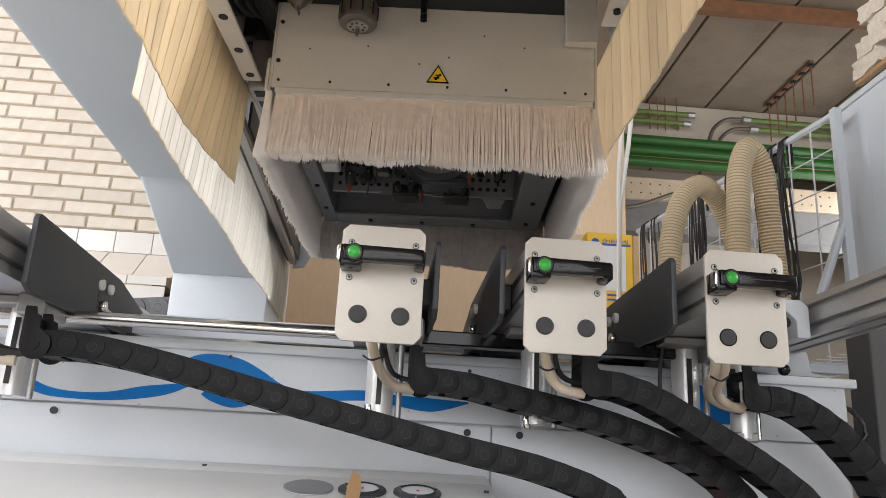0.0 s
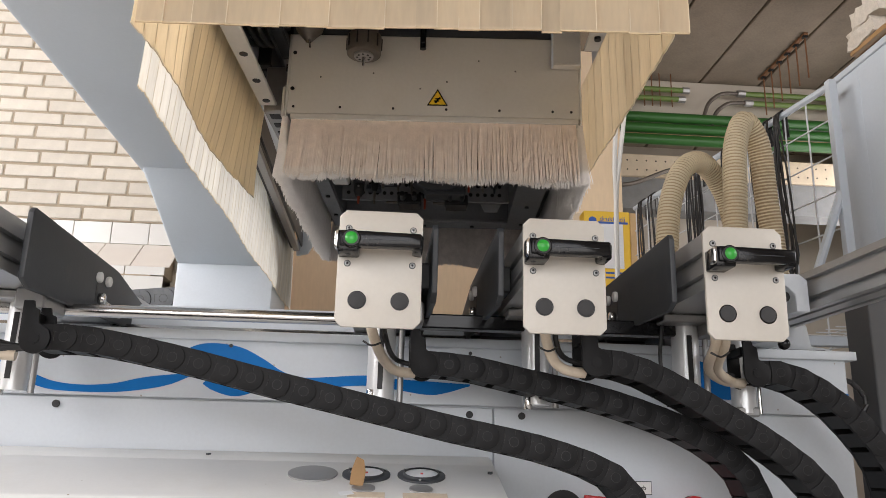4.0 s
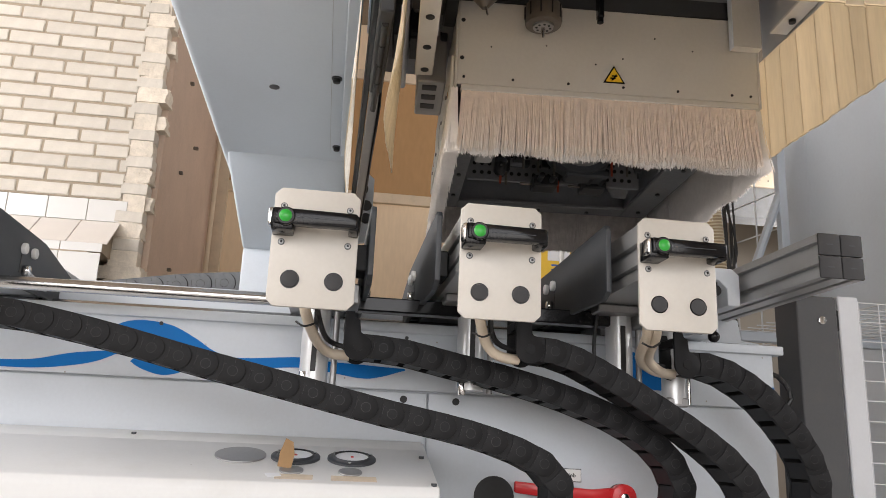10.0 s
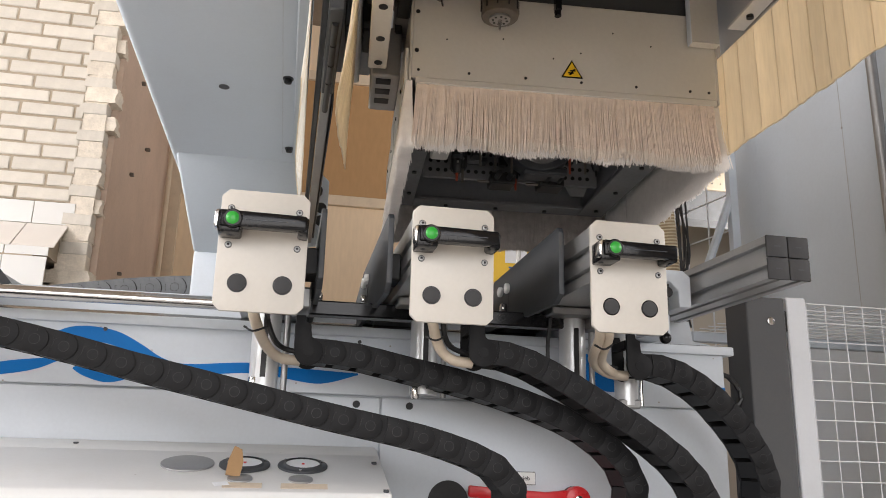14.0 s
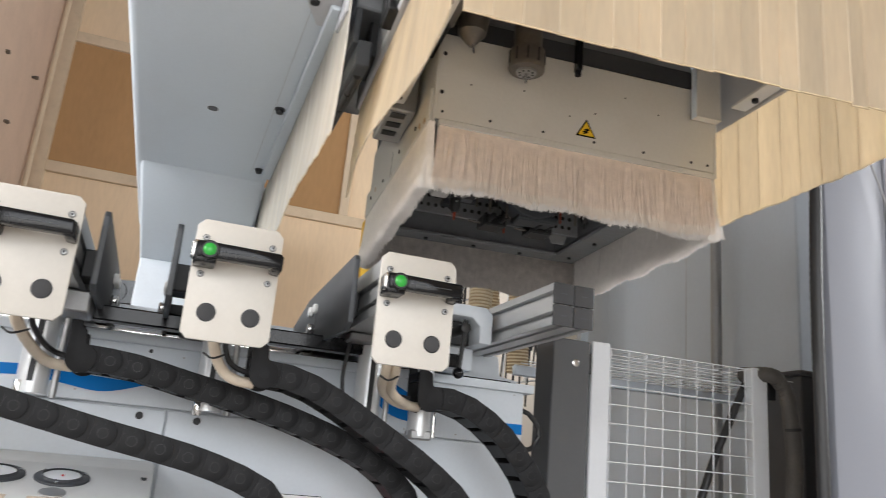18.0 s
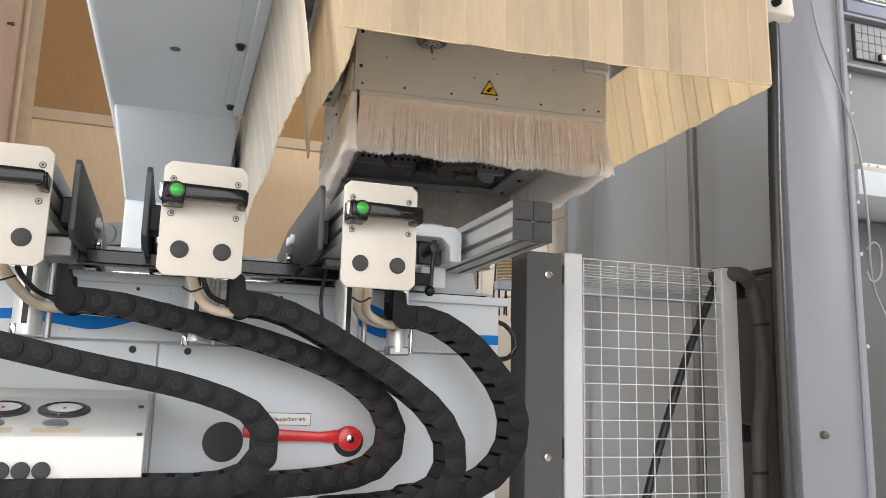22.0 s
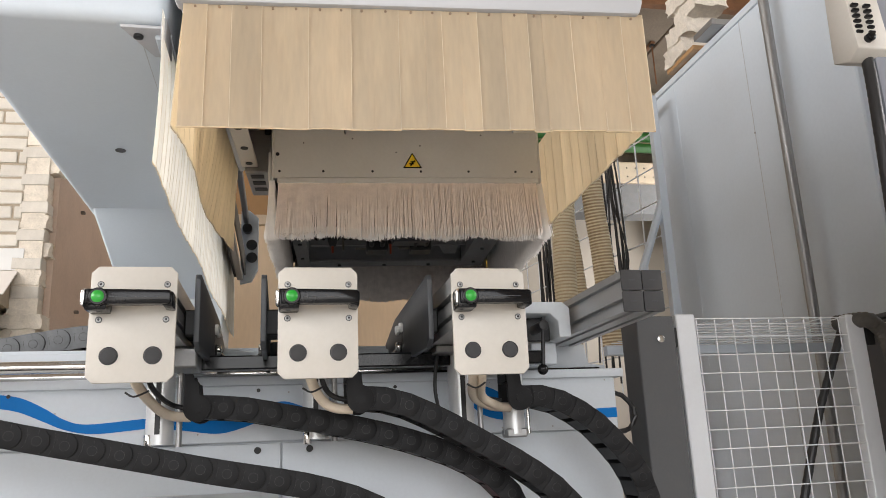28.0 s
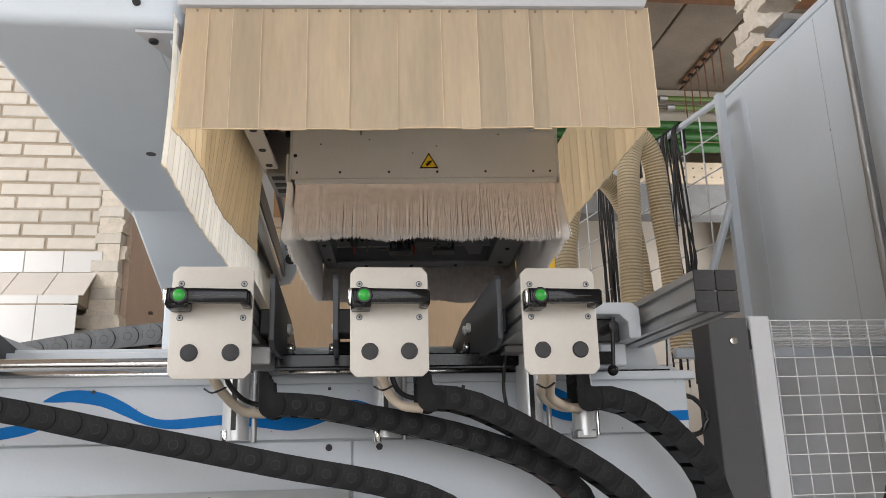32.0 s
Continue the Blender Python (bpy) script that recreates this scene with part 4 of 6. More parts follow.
# ---- moving machine: head ----
head = thing("machining_head", "grey sheet-metal machining head with brush skirt and tools", "machining head")
W, DEEP = 0.551, 0.62
part("front_sheet", bm_box(0, W, 0, 0.004, 0.004, 0.17, 0.0015), M_HEAD, head, "grey front sheet")
part("front_lip", bm_box(0.008, W - 0.003, -0.002, 0.014, -0.007, 0.0035, 0.001), M_HEAD, head, "dull steel brush holder strip")
part("left_sheet", bm_box(-0.004, 0, 0.0, DEEP, -0.002, 0.17, 0.001), M_HEAD, head)
part("right_sheet", bm_box(W, W + 0.004, 0.0, DEEP, -0.004, 0.20, 0.001), M_HEAD, head)
part("rear_sheet", bm_box(0, W, DEEP - 0.004, DEEP, -0.02, 0.30, 0.001), M_INSIDE, head)
part("head_box", bm_prism([(0.004, 0.001), (0.02, 0.001), (0.09, 0.15), (DEEP - 0.01, 0.15), (DEEP - 0.01, 0.33), (0.09, 0.33), (0.05, 0.168), (0.004, 0.168)], "x", 0.004, W - 0.004), M_INSIDE, head, "dark inner housing")
part("front_shelf", bm_box(0.0, W, 0.004, 0.30, 0.172, 0.21, 0.002), M_DARK, head)
part("inner_left", bm_box(0.03, 0.05, 0.06, DEEP - 0.03, -0.03, 0.15, 0.002), M_INSIDE, head)
part("inner_right", bm_box(W - 0.09, W - 0.03, 0.06, DEEP - 0.03, -0.03, 0.15, 0.002), M_INSIDE, head)
part("inner_rear", bm_box(0.05, W - 0.09, DEEP - 0.08, DEEP - 0.06, -0.04, 0.15, 0.002), M_INSIDE, head)
for x in (0.012, 0.10, 0.20, 0.30, 0.40, 0.50, 0.535):
    part("rivet", bm_cyl((x, -0.0015, 0.018), (x, 0.001, 0.018), 0.0025, seg=10), M_CHARCOAL, head)
for x, z in ((0.008, 0.055), (0.008, 0.13), (0.06, 0.08), (0.16, 0.09), (0.30, 0.075), (0.43, 0.10), (0.36, 0.12), (0.25, 0.06)):
    part("dimple", bm_cyl((x, -0.001, z), (x, 0.001, z), 0.0016 if x > 0.02 else 0.004, seg=8), M_CHARCOAL, head)
tri_c = (0.283, 0.037)
tsg = part("warning_sign", bm_prism([(tri_c[0] - 0.0195, tri_c[1] - 0.0115), (tri_c[0] + 0.0195, tri_c[1] - 0.0115), (tri_c[0], tri_c[1] + 0.0225)], "y", -0.0016, 0.0), M_BLACK, head, "yellow triangular hand hazard sign with black border", round_faces=False)
part("sign_field", bm_prism([(tri_c[0] - 0.0158, tri_c[1] - 0.0094), (tri_c[0] + 0.0158, tri_c[1] - 0.0094), (tri_c[0], tri_c[1] + 0.018)], "y", -0.0022, -0.0015), M_YELLOW, tsg, round_faces=False)
bm = bm_box(tri_c[0] - 0.007, tri_c[0] + 0.003, -0.0027, -0.0021, tri_c[1] - 0.004, tri_c[1] - 0.0015)
bm_box(tri_c[0] - 0.004, tri_c[0] + 0.006, -0.0027, -0.0021, tri_c[1] + 0.0005, tri_c[1] + 0.003, 0, 1, bm)
bm_prism([(tri_c[0] - 0.006, tri_c[1] - 0.007), (tri_c[0] - 0.002, tri_c[1] - 0.007), (tri_c[0] + 0.006, tri_c[1] + 0.005), (tri_c[0] + 0.003, tri_c[1] + 0.005)], "y", -0.0027, -0.0021, 0, bm)
part("sign_symbol", bm, M_BLACK, tsg, round_faces=False)
SP = (0.145, -0.045)
sp = part("spindle_nose", bm_cyl((*SP, 0.141), (*SP, 0.226), 0.025, seg=32, bevel=0.003), M_BRONZE, head, "dusty steel spindle nose")
part("collet_nut", bm_cyl((*SP, 0.103), (*SP, 0.143), 0.032, seg=28, bevel=0.004), M_BRONZE, sp)
for k in range(10):
    a = 2 * math.pi * k / 10
    px, py = SP[0] + 0.0322 * math.cos(a), SP[1] + 0.0322 * math.sin(a)
    part("nut_groove", bm_cyl((px, py, 0.113), (px, py, 0.137), 0.0016, seg=8), M_CHARCOAL, sp)
part("collet", bm_cyl((*SP, 0.099), (*SP, 0.1045), 0.018, seg=20), M_GREYSTEEL, sp)
for k in range(8):
    a = 2 * math.pi * k / 8
    px, py = SP[0] + 0.012 * math.cos(a), SP[1] + 0.012 * math.sin(a)
    part("collet_slot", bm_cyl((px, py, 0.0982), (px, py, 0.1), 0.0022, seg=8), M_CHARCOAL, sp)
part("tool_tip", bm_cyl((*SP, 0.081), (*SP, 0.101), 0.002, 0.004, seg=10), M_STEEL, sp)
cone = part("cone_tool", bm_cyl((0.041, -0.045, 0.152), (0.041, -0.045, 0.195), 0.025, 0.031, seg=28, bm=bm_cyl((0.041, -0.045, 0.128), (0.041, -0.045, 0.1525), 0.005, 0.025, seg=28)), M_BRONZE, head, "conical dusty tool")
part("cone_pin", bm_cyl((0.046, -0.05, 0.113), (0.038, -0.05, 0.155), 0.0018, seg=8), M_STEEL, cone)
part("nozzle", bm_box(0.248, 0.259, -0.03, -0.012, 0.140, 0.235, 0.002), M_BLACK, head, "black air nozzle")
part("nozzle_tip", bm_cyl((0.2535, -0.021, 0.132), (0.2535, -0.021, 0.144), 0.006, seg=10), M_BLACK, head)
br = part("corner_bracket", bm_box(0.500, 0.552, -0.022, -0.004, 0.104, 0.107, 0.0008), M_HEAD, head, "grey angle bracket")
part("bracket_face", bm_box(0.498, 0.500, -0.020, -0.004, 0.104, 0.21, 0.0008), M_CABINET, br)
part("bracket_back", bm_box(0.500, 0.552, -0.020, -0.004, 0.108, 0.21, 0.001), M_HEAD, br)
part("bracket_flange", bm_box(0.552, 0.584, -0.44, -0.05, 0.118, 0.124, 0.001), M_HEAD, br)
for y in (-0.36, -0.23, -0.10):
    part("bolt", bm_cyl((0.568, y, 0.112), (0.568, y, 0.119), 0.006, seg=12), M_CHARCOAL, br)
gp = part("guide_plate", bm_box(-0.074, -0.040, -0.36, 0.09, 0.060, 0.068, 0.002), M_HEAD, head, "grey guide plate with oval holes")
for y in (-0.26, -0.12, -0.02, 0.065):
    part("plate_hole", bm_cyl((-0.056, y, 0.0585), (-0.056, y, 0.062), 0.0075, seg=16), M_CHARCOAL, gp)
gc = part("guide_carriage", bm_box(-0.068, -0.014, 0.095, 0.25, 0.050, 0.15, 0.003), M_GREYSTEEL, head, "grey guide carriage with slots")
for y in (0.108, 0.150, 0.192):
    part("carriage_slot", bm_box(-0.058, -0.030, y, y + 0.022, 0.0488, 0.0510, 0.0006), M_CHARCOAL, gc)
fl = part("side_flange", bm_box(-0.011, -0.005, 0.002, DEEP, -0.001, 0.060, 0.0015), M_HEAD, head, "pale flange with small screws and rust spots")
for y, z in ((0.10, 0.022), (0.24, 0.030), (0.40, 0.022), (0.55, 0.030)):
    part("screw", bm_cyl((-0.0130, y, z), (-0.0105, y, z), 0.004, seg=10), M_CHARCOAL, fl)
part("flange_seam", bm_box(-0.0115, -0.0108, 0.315, 0.317, 0.001, 0.058), M_DARK, fl)
for y, z in ((0.03, 0.008), (0.07, 0.014), (0.5, 0.035)):
    part("rust_spot", bm_cyl((-0.0116, y, z), (-0.0108, y, z), 0.006, seg=9), M_TAPE, fl)
random.seed(21)
for k in range(44):
    y0, z0 = random.uniform(-0.30, 0.13), random.uniform(0.10, 0.24)
    z0 = max(z0, 0.06 + (y0 + 0.05) * 0.55)
    x0 = random.choice((-0.028, -0.12, -0.10, -0.024, -0.088))
    m = random.choice((M_BRONZE, M_CHARCOAL, M_DARK, M_CHARCOAL, M_GREYSTEEL))
    part("drive_block", bm_box(x0, x0 + random.uniform(0.012, 0.03), y0, y0 + random.uniform(0.03, 0.12), z0, z0 + random.uniform(0.02, 0.10), 0.003), m, head, "dark drive component")
for k in range(5):
    part("drive_hose", bm_tube([(-0.115 + 0.02 * k, -0.28, 0.16), (-0.105 + 0.018 * k, -0.15, 0.13 + 0.008 * k), (-0.095 + 0.016 * k, 0.0, 0.15), (-0.09 + 0.015 * k, 0.12, 0.22)], 0.006, 8, 0.02), M_CABLE, head)
part("drive_backing", bm_box(-0.128, -0.012, -0.34, 0.18, 0.235, 0.31, 0.002), M_CHARCOAL, head)
# tools inside the skirt
FRAME_Z = -0.046
for box in ((0.020, 0.052, 0.05, DEEP - 0.05), (W - 0.095, W - 0.030, 0.05, DEEP - 0.05), (0.052, W - 0.095, DEEP - 0.105, DEEP - 0.05)):
    part("frame_flange", bm_box(*box, FRAME_Z, FRAME_Z + 0.008, 0.0015), M_DUSTGREY, head, "dusty grey frame flange")
for x, y in ((0.036, 0.20), (0.036, 0.33), (0.036, 0.47), (0.13, DEEP - 0.075), (0.25, DEEP - 0.075), (0.37, DEEP - 0.075), (W - 0.06, 0.22), (W - 0.06, 0.38), (W - 0.06, 0.52)):
    part("flange_bolt", bm_cyl((x, y, FRAME_Z - 0.004), (x, y, FRAME_Z + 0.001), 0.005, seg=10), M_CHARCOAL, head)
plate = part("perforated_plate", bm_box(0.06, 0.45, 0.385, 0.395, -0.035, 0.15, 0.001), M_DUSTGREY, head, "dusty perforated sheet")
for i in range(22):
    for j in range(7):
        x, z = 0.075 + 0.0168 * i, -0.018 + 0.021 * j
        part("plate_hole", bm_cyl((x, 0.3838, z), (x, 0.386, z), 0.0045, seg=8), M_SEAM, plate)
part("side_web", bm_prism([(0.395, -0.052), (0.425, -0.052), (0.455, 0.02), (0.455, 0.14), (0.375, 0.14), (0.375, -0.01)], "y", 0.405, 0.411, 0.001), M_DUSTGREY, head, "pale grey sheet web")


def drill(x, y, z, r, bit, bit_len):
    """A hanging drill spindle: shank, stepped chuck, clamping collar and bit."""
    bm = bm_cyl((x, y, z + 0.05), (x, y, 0.15), r * 1.25, seg=14)
    bm_cyl((x, y, z + 0.012), (x, y, z + 0.05), r, seg=14, bm=bm, bevel=0.001)
    bm_cyl((x, y, z), (x, y, z + 0.012), r * 0.6, r, seg=14, bm=bm)
    d = part("drill_tool", bm, M_CHARCOAL, head, "black drill chuck")
    part("collar", bm_cyl((x, y, z + 0.028), (x, y, z + 0.036), r * 1.12, seg=14), M_DARK, d)
    part("clamp_screw", bm_cyl((x, y - r - 0.002, z + 0.020), (x, y - r + 0.002, z + 0.020), 0.0022, seg=8), M_GREYSTEEL, d)
    part("drill_bit", bm_cyl((x, y, z - bit_len), (x, y, z + 0.002), 0.0022, 0.0030, seg=8), bit, d)


for x, y, z, r, bit, length in ((0.115, 0.245, -0.075, 0.0115, M_TOOLRED, 0.016), (0.165, 0.26, -0.020, 0.0135, M_BRONZE, 0.030), (0.198, 0.27, -0.012, 0.0095, M_BRONZE, 0.040), (0.228, 0.25, -0.020, 0.0095, M_BRONZE, 0.045), (0.352, 0.26, -0.010, 0.0085, M_TOOLRED, 0.045), (0.382, 0.25, -0.018, 0.0095, M_BRONZE, 0.040), (0.408, 0.26, -0.045, 0.0105, M_CHARCOAL, 0.012), (0.255, 0.34, -0.045, 0.0080, M_TOOLRED, 0.025), (0.315, 0.34, -0.045, 0.0080, M_BRONZE, 0.025), (0.140, 0.34, -0.030, 0.0090, M_BRONZE, 0.03)):
    drill(x, y, z, r, bit, length)
unit = part("air_cylinder", bm_box(0.060, 0.095, 0.20, 0.245, -0.050, 0.12, 0.003), M_HEAD, head, "grey air cylinder with black nose")
part("cylinder_nose", bm_cyl((0.078, 0.185, -0.005), (0.078, 0.202, -0.005), 0.014, seg=22, bevel=0.002), M_CHARCOAL, unit)
part("nose_pin", bm_cyl((0.078, 0.176, -0.005), (0.078, 0.187, -0.005), 0.005, seg=12), M_GREYSTEEL, unit)
for x in (0.195, 0.300):
    u = part("cross_drill", bm_box(x, x + 0.052, 0.30, 0.35, -0.070, -0.046, 0.003), M_CHARCOAL, head, "black horizontal drill block")
    for d in (0.012, 0.038):
        part("cross_chuck", bm_cyl((x + d, 0.268, -0.058), (x + d, 0.302, -0.058), 0.006, seg=12, bevel=0.001), M_CHARCOAL, u)
    part("cross_bit", bm_cyl((x - 0.026, 0.325, -0.060), (x, 0.325, -0.060), 0.0028, seg=8), M_BRONZE, u)
saw = part("saw_blade", bm_cyl((0.285, 0.235, 0.015), (0.285, 0.238, 0.015), 0.060, seg=48), M_GREYSTEEL, head, "grey saw blade disc")
part("saw_hub", bm_cyl((0.285, 0.218, 0.015), (0.285, 0.25, 0.015), 0.020, seg=20, bevel=0.002), M_CHARCOAL, saw)
part("hub_nut", bm_cyl((0.285, 0.210, 0.015), (0.285, 0.220, 0.015), 0.009, seg=6), M_CHARCOAL, saw)
part("saw_guard", bm_cyl((0.285, 0.242, 0.020), (0.285, 0.295, 0.020), 0.078, seg=40, bevel=0.008), M_DARK, saw, "dark round saw guard")
part("guard_foot", bm_box(0.255, 0.345, 0.25, 0.30, -0.062, -0.045, 0.004), M_DARK, saw)
random.seed(5)
for k in range(16):
    x, y, z = random.uniform(0.10, 0.42), random.uniform(0.28, 0.36), random.uniform(-0.02, 0.06)
    part("holder_block", bm_box(x, x + random.uniform(0.015, 0.04), y, y + random.uniform(0.015, 0.04), z, z + random.uniform(0.012, 0.035), 0.002), random.choice((M_INSIDE, M_CHARCOAL, M_CHARCOAL, M_DARK)), head)
part("bearing", bm_cyl((0.075, 0.09, 0.02), (0.075, 0.10, 0.02), 0.016, seg=20), M_CHARCOAL, head)


def bristles(name, material, origin, along, out_dir, length, depth, count, parent, spread=0.012, seed=1, tuft=False):
    """Tapered hairs hanging from a strip; clumped, with uneven ends."""
    rng = np.random.default_rng(seed)
    o, u, w = np.array(origin, float), np.array(along, float), np.array(out_dir, float)
    tufts = int(np.linalg.norm(u) / 0.0023)
    which = np.arange(count) % tufts
    run = np.clip((which + 0.5 + rng.uniform(-0.5, 0.5, count)) / tufts, 0, 1) if tuft else rng.random(count)
    lay = rng.random(count)
    clump = np.sin(run * 410 + 3 * np.sin(run * 57)) * 0.5 + np.sin(run * 173 + seed) * 0.5
    root = o + run[:, None] * u + ((lay - 0.5) * depth)[:, None] * w
    ln = length * (0.955 + 0.03 * np.sin(run * 23 + seed) + 0.05 * rng.random(count) + 0.015 * clump) * (1 - 0.02 * lay) * (0.97 + 0.06 * run)
    un = u / np.linalg.norm(u)
    lean = clump * 0.0035 + rng.normal(0, 0.0028, count) + (run - 0.5) * 0.012
    outw = (lay - 0.35) * spread + rng.normal(0, 0.003, count)
    if tuft:
        # hairs of one tuft draw together below the holder and bend as one
        gather = (((which + 0.5) / tufts) - run) * np.linalg.norm(u) * 0.5
        lean = gather + rng.normal(0, 0.0015, tufts)[which] + rng.normal(0, 0.0006, count) + (run - 0.5) * 0.012
        ln = ln * rng.uniform(0.985, 1.012, tufts)[which]
    mid = root + (lean * 0.45)[:, None] * un + (outw * 0.4)[:, None] * w - (ln * 0.55)[:, None] * np.array([0, 0, 1.0])
    tip = root + lean[:, None] * un + outw[:, None] * w - ln[:, None] * np.array([0, 0, 1.0])
    r0, r1, r2 = (0.0009, 0.00095, 0.0005) if tuft else (0.0008, 0.0009, 0.0005)
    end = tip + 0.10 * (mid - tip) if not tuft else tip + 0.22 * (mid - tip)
    verts = []
    for q, r in ((root, r0), (mid, r1), (end, r1 * 0.8), (tip, r2)):
        for a in (0, 2.094, 4.189):
            verts.append(q + r * (math.cos(a) * un + math.sin(a) * w))
    v = np.stack(verts, 1).reshape(-1, 3)
    base = (np.arange(count) * 12)[:, None]
    quads = []
    for s in (0, 3, 6):
        for k in range(3):
            quads.append(base + np.array([[s + k, s + (k + 1) % 3, s + 3 + (k + 1) % 3, s + 3 + k]]))
    f = np.concatenate(quads)
    me = bpy.data.meshes.new(name)
    me.from_pydata(v.tolist(), [], f.tolist())
    me.materials.append(material)
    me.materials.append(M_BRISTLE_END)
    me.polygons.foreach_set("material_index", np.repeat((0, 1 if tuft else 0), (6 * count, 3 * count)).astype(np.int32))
    ob = new(name, me)
    ob.parent = parent
    ob["kind"] = "stuff"
    ob["label"] = "dense pale bristles"
    return ob


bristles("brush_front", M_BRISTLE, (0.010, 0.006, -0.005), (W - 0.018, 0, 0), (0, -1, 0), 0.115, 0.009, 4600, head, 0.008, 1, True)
bristles("brush_inner", M_BRISTLE_TIP, (0.010, 0.0155, -0.005), (W - 0.018, 0, 0), (0, -1, 0), 0.119, 0.005, 2600, head, 0.004, 6)
bristles("brush_left", M_BRISTLE_TIP, (-0.003, 0.004, 0.0), (0, DEEP - 0.01, 0), (-1, 0, 0), 0.126, 0.010, 6500, head, 0.010, 2)
bristles("brush_right", M_BRISTLE_TIP, (W + 0.001, 0.012, -0.002), (0, DEEP - 0.02, 0), (1, 0, 0), 0.128, 0.010, 6000, head, 0.018, 3)
bristles("brush_rear", M_BRISTLE_GREY, (0.01, DEEP - 0.01, -0.01), (W - 0.02, 0, 0), (0, 1, 0), 0.125, 0.012, 5200, head, 0.014, 4)
# front backing carries the painted shade seen in slits between the strands
part("brush_backing", bm_box(0.012, W - 0.012, 0.0115, 0.0125, -0.096, 0.0), M_BRISTLE_SHADE, head)
part("brush_backing", bm_box(-0.001, 0.001, 0.02, DEEP - 0.02, -0.108, -0.003), M_BRISTLE_TIP, head)
part("brush_backing", bm_box(W - 0.004, W - 0.002, 0.02, DEEP - 0.02, -0.108, 0.0), M_BRISTLE_TIP, head)
part("brush_backing", bm_box(0.014, W - 0.014, DEEP - 0.012, DEEP - 0.008, -0.11, 0.0), M_BRISTLE_GREY, head)

# hood over the curtains
hood = part("hood", bm_prism([(-0.100, 0.095), (0.596, 0.095), (0.604, 0.116), (0.604, 0.5), (-0.105, 0.5), (-0.105, 0.12)], "y", -0.492, -0.462, 0.006), M_HOOD, head, "white painted hood")
part("hood_side", bm_box(0.586, 0.604, -0.465, 0.05, 0.11, 0.5, 0.004), M_HOOD, hood)
part("hood_side", bm_box(-0.105, -0.090, -0.465, 0.28, 0.12, 0.5, 0.004), M_HOOD, hood)
part("hood_top", bm_box(-0.105, 0.604, -0.492, 0.6, 0.5, 0.515, 0.004), M_HOOD, hood)
hs = part("hood_sign", bm_prism([(0.245, 0.112), (0.295, 0.112), (0.270, 0.156)], "y", -0.4945, -0.492), M_BLACK, hood, "yellow triangular warning sign", round_faces=False)
part("sign_field", bm_prism([(0.250, 0.115), (0.290, 0.115), (0.270, 0.150)], "y", -0.4955, -0.494), M_YELLOW, hs, round_faces=False)
part("sign_symbol", bm_box(0.262, 0.278, -0.496, -0.495, 0.121, 0.131), M_BLACK, hs, round_faces=False)


